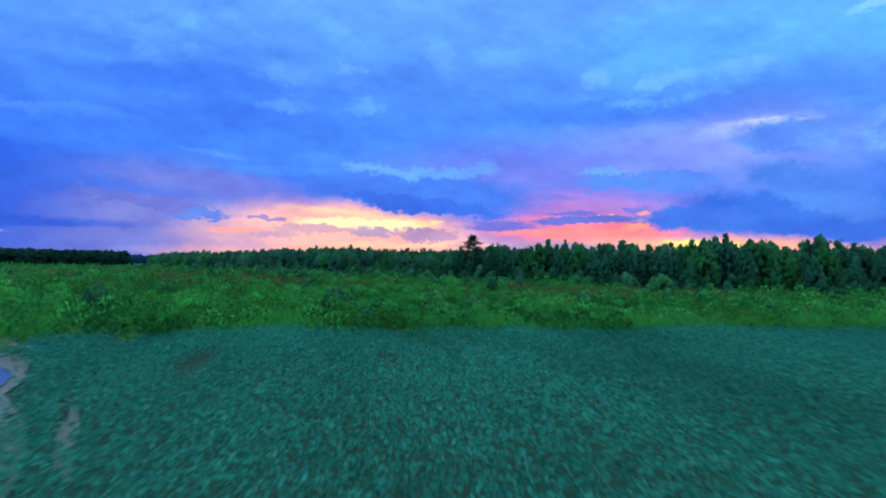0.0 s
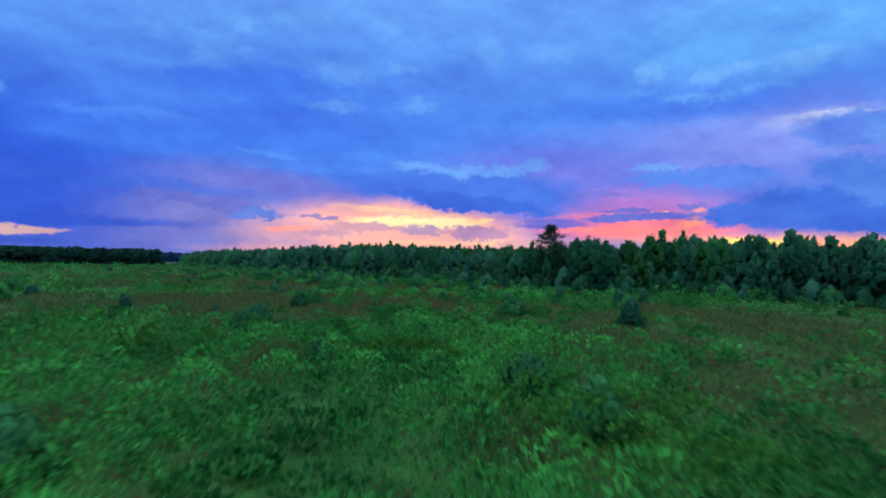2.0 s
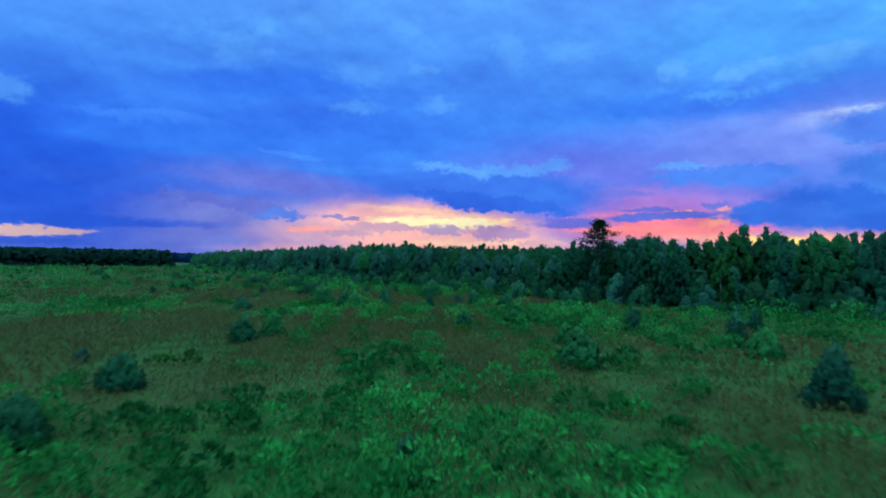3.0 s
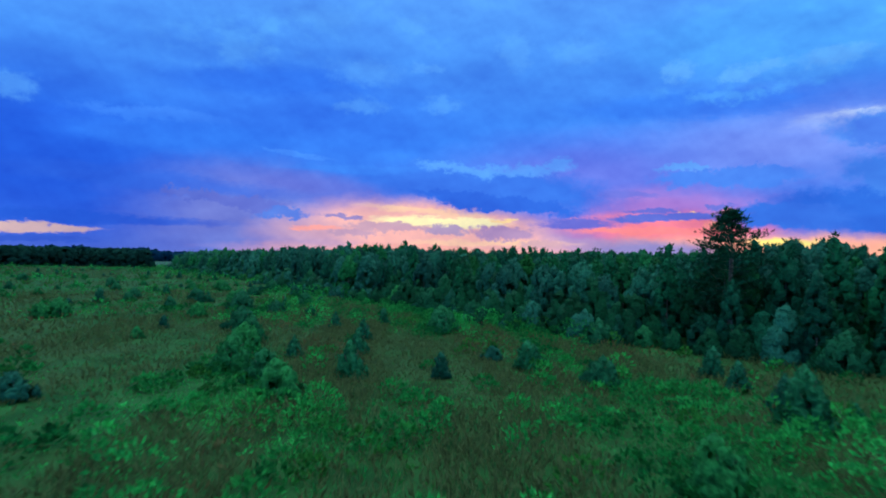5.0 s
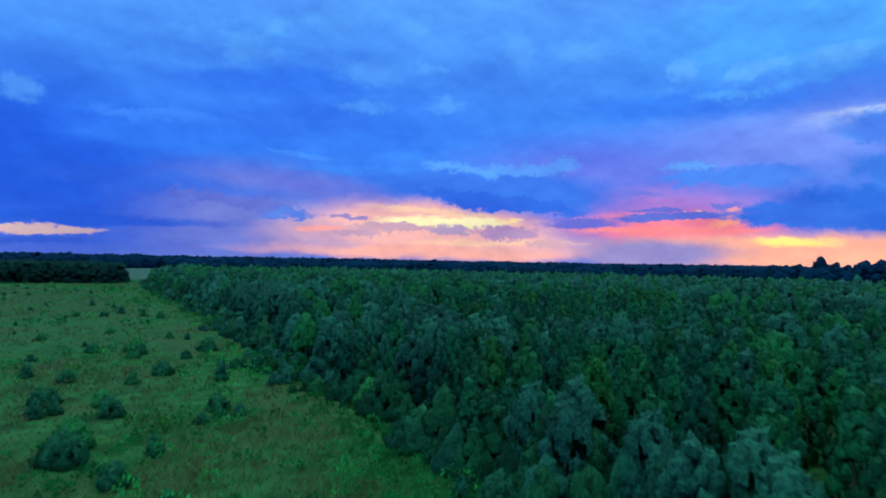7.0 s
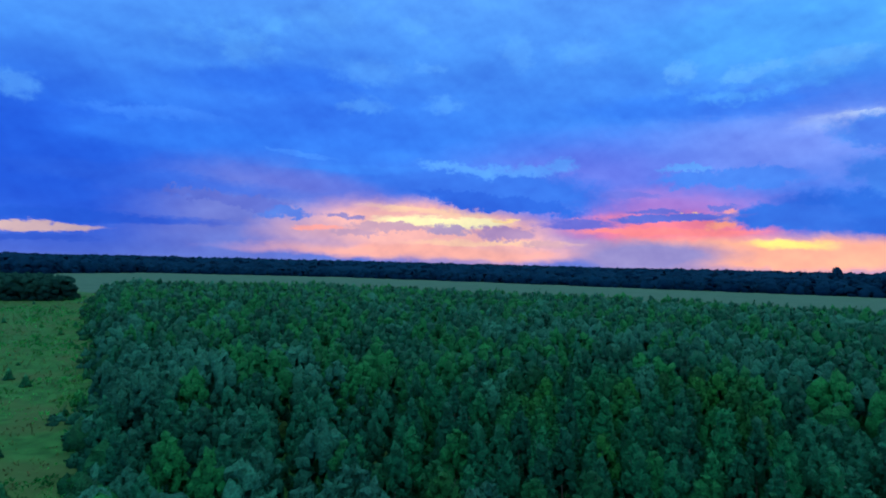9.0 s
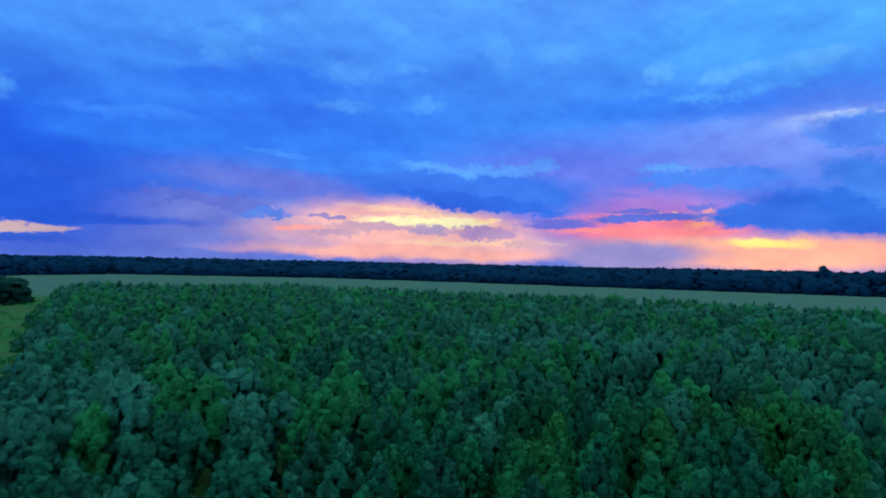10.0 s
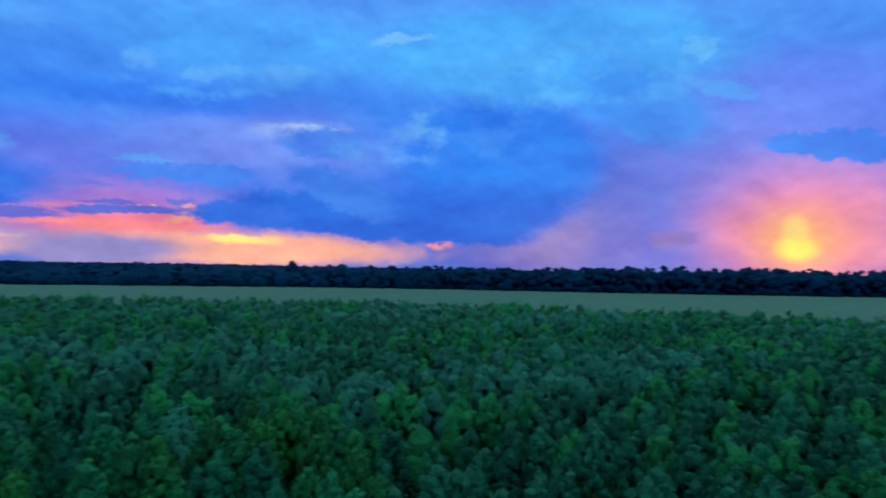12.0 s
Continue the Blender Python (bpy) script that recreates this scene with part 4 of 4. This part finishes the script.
def scattered():
    rng = np.random.default_rng(90)
    X, Y = jittered(-190, 24, 45, 330, 7.0, rng, 1.0)
    keep = ~inside(FOREST, X + 2, Y) & ~inside(CLUMP, X, Y) & (Y > edge_y(X) + 2) & (np.abs(X + 4) < 12 + Y * 0.8)
    keep &= (rng.random(X.size) < 0.22) & (to_line([(0, 20), (-12, 125)], X, Y) > 7.0)
    for x, y in zip(X[keep], Y[keep]):
        plant((round(x, 1), round(y, 1), int(rng.choice((0, 0, 1, 1, 2, 3, 4))), round(rng.uniform(0.4, 0.9), 2)))


scattered()


# ---- plantation ----
def tree_mesh(kind, seed, tall):
    """Trunk runs, and the crown of one young plantation tree."""
    rng = np.random.default_rng(seed)
    lean = rng.normal(size=2) * 0.12
    pts = [(lean[0] * t * t, lean[1] * t * t, tall * t * 0.94) for t in (0, 0.12, 0.35, 0.6, 0.8, 1.0)]
    r0 = 0.011 * tall
    runs = [(pts, [r0 * 1.3, r0, r0 * 0.8, r0 * 0.55, r0 * 0.32, 0.01])]
    for i in range(12):
        a, z = 2.4 * i, tall * (0.16 + 0.06 * i)
        r = tall * 0.2 * (1.05 - z / tall) ** 0.6
        runs.append((((0, 0, z), (math.cos(a) * r * .5, math.sin(a) * r * .5, z + .1), (math.cos(a) * r, math.sin(a) * r, z + r * .5)), (0.022, 0.016, 0.006)))
    wide, low, point = {"pine": (1.45, 0.12, 0.6), "broad": (1.6, 0.15, 0.35), "willow": (1.8, 0.15, 0.12)}[kind]
    one = np.zeros(1)
    Q, N, _ = crowns(rng, one, one, one + tall * low, one + tall, one + wide, one + point, 70, 560, 0.3, True)
    return runs, Q, N, np.clip(0.45 + rng.normal(0, 0.13, len(Q)), 0, 1)


def plantation_tree(name, kind, seed, tall, mat, bark, label):
    runs, Q, N, tone = tree_mesh(kind, seed, tall)
    root = tagged(new(name), label, "tree", "young plantation trees")
    part("trunk", tubes_mesh("trunk", runs, bark, 5), root)
    part("crown", polymesh("crown", Q, 4, [mat], None, N, tone), root)
    return root


SORTS = [
    plantation_tree("pine_tree", "pine", 201, 7.2, PINE, BARK, "slender young pine with dark green needles in a plantation"),
    plantation_tree("pine_tree", "pine", 202, 6.8, PINE, PALEBARK, "slender young pine with grey trunk in a plantation"),
    plantation_tree("pine_tree", "pine", 203, 7.6, PINE, BARK, "tall young pine with dark green needles in a plantation"),
    plantation_tree("broadleaf_tree", "broad", 204, 7.0, BROAD, PALEBARK, "young bright green broadleaf tree among pines"),
    plantation_tree("broadleaf_tree", "broad", 205, 6.6, CANOPY, PALEBARK, "young dark green broadleaf tree among pines"),
    plantation_tree("willow_tree", "willow", 206, 6.9, GREY, BARK, "grey-green willow tree with silvery leaves among pines"),
]


def plantation():
    rng = np.random.default_rng(77)
    X, Y = jittered(-170, 20, 160, 392, 2.75, rng, 0.9)
    keep = inside(FOREST, X, Y)
    X, Y = X[keep], Y[keep]
    edge = to_line(EDGE, X, Y)
    brink = edge < 6.0
    d = to_line([(8, 112), (-4, 126), (-12, 150), (-6, 185)], X, Y)
    near = np.argsort(d)[:300]
    is_near = np.zeros(X.size, bool)
    is_near[near] = True
    grown = np.interp(np.hypot(X + 2, Y - 120), [0, 25, 75], [0.86, 0.93, 1.08])
    grown = np.where((X > 5) & (Y < 126), 1.02, grown) * np.interp(edge, [0, 2, 5], [0.72, 0.88, 1.0])
    # kinds keep together in drifts: silvery willows, fresh green broadleaf trees, dark pines
    drift = plan_noise(X, Y, 4, 10) + rng.normal(size=X.size) * 0.45
    fresh = plan_noise(X + 70, Y - 30, 6, 13) + rng.normal(size=X.size) * 0.6
    willow = drift > 1.2
    broad = ~willow & (fresh > 0.35)
    first = {}
    for i in near:
        s = 5 if willow[i] else ((3 if fresh[i] > 1.3 else 4) if broad[i] else int(rng.integers(0, 3)))
        size = float(grown[i] * rng.uniform(0.82, 0.98))
        m4 = pose(X[i], Y[i], 0, 0, 0, rng.uniform(0, 360)) @ Matrix.Scale(size, 4)
        if s in first:
            ob = copy_thing(SORTS[s], m4)
            ob.scale = (size, size, size)
        else:
            first[s] = True
            SORTS[s].matrix_world = m4
    # the rest of the canopy
    quads, trunks, norms, tones, kinds = [], [], [], [], []
    cam_d = np.minimum(np.hypot(X + 12, Y - 142), np.where(brink, np.hypot(X + 4, Y - 70) * 1.1, 999))
    for lo, hi, n, leaf, m, rim in ((0, 48, 170, 0.27, 26, 0), (48, 85, 40, 0.34, 16, 0), (85, 140, 20, 0.5, 9, 0), (140, 500, 6, 0.8, 5, 0),
                                    (0, 75, 320, 0.24, 76, 1), (75, 140, 90, 0.36, 34, 1), (140, 500, 16, 0.7, 16, 1)):
        sel = np.where(~is_near & (cam_d >= lo) & (cam_d < hi) & (brink == (rim == 1)))[0]
        k = len(sel)
        tall = rng.uniform(5.5 if rim else 5.0, 6.7 if rim else 7.1, k) * grown[sel] + (rng.random(k) < 0.1) * rng.uniform(0, 0.8, k) + 0.25 * plan_noise(X[sel], Y[sel], 3, 9)
        w, b = willow[sel], broad[sel]
        wide = np.where(w, 1.7, np.where(b, 1.5, 1.35)) * rng.uniform(0.8, 1.2, k)
        low = (0.02 if rim else 0.4) * tall
        point = np.clip(np.where(w, 0.1, np.where(b, 0.35, 0.65)) + rng.normal(size=k) * 0.12, 0, 1)
        Q, N, i = crowns(rng, X[sel], Y[sel], low, tall, wide, point, m, n, leaf, rim == 1)
        quads.append(Q)
        norms.append(N)
        kinds.append(np.where(w, 3, np.where(b, 0, 2))[i])
        tones.append(np.clip(rng.uniform(0.1, 0.85, k)[i] + rng.normal(0, 0.1, len(i)) + np.where(b & (fresh[sel] > 1.3), 0.2, 0)[i], 0, 1.1))
        e = sel[(edge[sel] < 7) & (rng.random(k) < 0.2)]
        for s in range(3):
            a0, a1 = 2.1 * s, 2.1 * s + 2.1
            V = np.zeros((len(e), 4, 3))
            for c, (ang, z, rad) in enumerate(((a0, 0, .07), (a1, 0, .07), (a1, 3.0, .04), (a0, 3.0, .04))):
                V[:, c] = np.stack((X[e] + rad * math.cos(ang), Y[e] + rad * math.sin(ang), np.full(len(e), z)), 1)
            trunks.append(V)
    Q, T = np.concatenate(quads), np.concatenate(trunks)
    me = polymesh("plantation_canopy", np.concatenate((Q, T)), 4, [CANOPY, BARK, EDGEPINE, SILVER], np.concatenate(kinds + [np.ones(len(T))]),
                  np.concatenate(norms + [np.tile((0.0, -1.0, 0.3), (len(T), 4, 1))]), np.concatenate(tones + [np.zeros(len(T))]))
    tagged(new("plantation_canopy", me), "dense young mixed plantation with a closed green canopy", "trees", kind="stuff")


plantation()


def edge_brush():
    """Shrubs and low trees that step down from the plantation to the meadow."""
    rng = np.random.default_rng(12)
    X, Y = jittered(-170, 25, 100, 360, 1.35, rng, 1.0)
    d = to_line(EDGE, X, Y)
    out = ~inside(FOREST, X, Y)
    clump = plan_noise(X, Y, 6, 13)
    keep = (d < np.where(out, 2.6 + 0.9 * clump, 2.5)) & (rng.random(X.size) < 0.62)
    X, Y, d, out, clump = X[keep], Y[keep], d[keep], out[keep], clump[keep]
    k = len(X)
    tall = np.where(out, np.interp(d, [0, 1.2, 4], [2.6, 1.5, 0.6]), 2.9) * rng.uniform(0.5, 1.25, k) * (1 + 0.15 * clump)
    wide = np.clip(tall * rng.uniform(0.34, 0.5, k), 0.35, 1.1)
    quads, norms, slots, tones = [], [], [], []
    far = np.hypot(X + 8, Y - 95)
    for lo, hi, n, leaf, m in ((0, 70, 70, 0.18, 26), (70, 150, 28, 0.3, 10), (150, 500, 8, 0.5, 6)):
        sel = np.where((far >= lo) & (far < hi))[0]
        Q, N, i = crowns(rng, X[sel], Y[sel], 0 * tall[sel], tall[sel], wide[sel], rng.uniform(0, 0.8, len(sel)), m, n, leaf, True)
        quads.append(Q)
        norms.append(N + np.array((0, 0, 0.2)))
        pick = rng.choice((0, 1, 1, 2), len(sel))
        slots.append(pick[i])
        tones.append(np.clip(rng.uniform(0.2, 1.0, len(sel))[i] + rng.normal(0, 0.1, len(Q)), 0, 1.1))
    me = polymesh("edge_brush", np.concatenate(quads), 4, [EDGEPINE, CANOPY, SILVER], np.concatenate(slots), np.concatenate(norms), np.concatenate(tones))
    tagged(new("edge_brush", me), "thick shrubs and low trees along the plantation's edge", "brush", kind="stuff")


edge_brush()


def corner_pine():
    """The tall ragged pine at the corner of the plantation."""
    rng = np.random.default_rng(9)
    root = tagged(new("tall_pine"), "tall ragged dark pine at the plantation's corner", "tree")
    root.location = (4.6, 112.6, 0)
    tall = 8.6
    runs = [(((0, 0, -.1), (0.05, 0, 2), (0.15, 0.1, 5), (0.1, 0, 8.3)), (0.2, 0.15, 0.11, 0.02))]
    quads, norms = [], []
    for i in range(90):
        t = 0.08 + 0.92 * (i + rng.random()) / 90
        a = i * 2.4 + rng.uniform(-.4, .4)
        r = min(2.7, 0.25 + 6.0 * (1.0 - t)) * rng.uniform(0.6, 1.15)
        z0 = tall * t * 0.93
        tip = (math.cos(a) * r, math.sin(a) * r, z0 + r * rng.uniform(0.02, 0.3))
        runs.append((((0.1, 0, z0), (tip[0] * .5, tip[1] * .5, z0 + 0.1), tip), (0.045, 0.028, 0.01)))
        n = 85
        u = rng.uniform(0.3, 1.05, n)
        P = np.stack((tip[0] * u, tip[1] * u, z0 + (tip[2] - z0) * u), 1) + rng.normal(size=(n, 3)) * np.array((.22, .22, .09))
        D = rng.normal(size=(n, 3)) * 0.5 + np.array((math.cos(a) * .6, math.sin(a) * .6, 0.6))
        L = rng.uniform(0.14, 0.32, n)
        quads.append(leaf_quads(P, D, L, L * 0.4, rng))
        norms.append(D * 0.4 + np.array((math.cos(a) * .8, math.sin(a) * .8, 0.7)))
    part("trunk", tubes_mesh("trunk", runs, BARK, 7), root)
    part("crown", polymesh("crown", np.concatenate(quads), 4, [EDGEPINE], None, np.concatenate(norms), rng.random(sum(map(len, quads)))), root)


corner_pine()

# ---- woods further off ----
def woods(name, X, Y, Z, tall, wide, m, mat, label, seed, point=0.15):
    rng = np.random.default_rng(seed)
    k = len(X)
    V, N, i = crowns(rng, X, Y, 0.02 * tall, tall, wide, np.clip(rng.normal(point, 0.12, k), 0, 1), m, 0, 0.0, True, 0.5)
    V[:, :, 2] += Z[i][:, None]
    me = polymesh(name, V, 4, [mat], None, N, rng.uniform(0.2, 0.8, k)[i])
    return tagged(new(name, me), label, "woods", kind="stuff")


def all_woods():
    rng = np.random.default_rng(55)
    # dark block on the far side of the meadow
    X, Y = jittered(-620, 50, -150, 390, 3.0, rng)
    keep = inside(CLUMP, X, Y) & (to_line(CLUMP[1:7], X, Y) < 45)
    X, Y = X[keep], Y[keep]
    woods("dark_wood", X, Y, X * 0, rng.uniform(6.8, 8.6, X.size), rng.uniform(1.7, 2.5, X.size), 9, DARKWOOD,
          "dark conifer wood along the meadow's far side", 1, 0.5)
    # tree line past the ripe field
    front = [(-980, 300), (-600, 480), (-388, 574), (-366, 704), (-180, 735), (-23, 690), (103, 640), (225, 595), (290, 553), (443, 424), (575, 345), (760, 190), (900, 0)]
    far = front + [(2200, 0), (1500, 1100), (900, 1700), (0, 1900), (-1000, 1700), (-1500, 900)]
    X, Y = jittered(-1000, 0, 1000, 860, 6.5, rng, 1.4)
    d = to_line(front, X, Y)
    keep = inside(far, X, Y) & (d < 40)
    X, Y, d = X[keep], Y[keep], d[keep]
    tall = np.interp(X, [-600, -390, -340, 60, 180, 260, 600], [11.5, 11.5, 7.5, 7.5, 11, 16.5, 20]) * rng.uniform(0.7, 1.12, X.size) + 0.9 * plan_noise(X, Y, 0, 5)
    woods("far_tree_line", X, Y, X * 0, tall, rng.uniform(3.2, 7.5, X.size), 9, HAZYLEAF, "dark tree line past the ripe field, haze blue put into its leaf colour", 2)
    X, Y = jittered(-1500, 0, 2200, 1900, 29, rng)
    d = to_line(front, X, Y)
    keep = inside(far, X, Y) & (d >= 38)
    X, Y = X[keep], Y[keep]
    woods("distant_forest", X, Y, rise(X, Y) - 1, rng.uniform(8, 11.5, X.size) + 1.6 * plan_noise(X * .3, Y * .3, 0, 5), rng.uniform(8, 13, X.size), 4, HAZYLEAF, "distant forest rolling to the horizon", 3)


all_woods()


def lone_oak():
    rng = np.random.default_rng(31)
    root = tagged(new("broad_oak"), "broad-crowned old oak standing above the far trees", "tree")
    root.location = (207, 634, 0)
    C = [(math.cos(2.4 * i) * 4.4 * (1 - i / 14), math.sin(2.4 * i) * 4.4 * (1 - i / 14), 12.0 + 0.55 * i) for i in range(12)]
    C = np.array(C)
    Q, N, _ = crowns(rng, C[:, 0], C[:, 1], C[:, 2] - 2.5, C[:, 2] + rng.uniform(1.2, 2.4, 12), rng.uniform(2.0, 3.0, 12), np.zeros(12), 10, 20, 0.9)
    runs = [(((0, 0, 0), (0.3, 0, 6), (0, 0.2, 13)), (0.8, 0.6, 0.4))]
    for c in C:
        runs.append((((0, 0, 9), (c[0] * .5, c[1] * .5, (9 + c[2]) / 2), tuple(c)), (0.35, 0.22, 0.08)))
    part("trunk", tubes_mesh("trunk", runs, BARK, 7), root)
    part("crown", polymesh("crown", Q, 4, [HAZYLEAF], None, N, rng.random(len(Q))), root)


lone_oak()
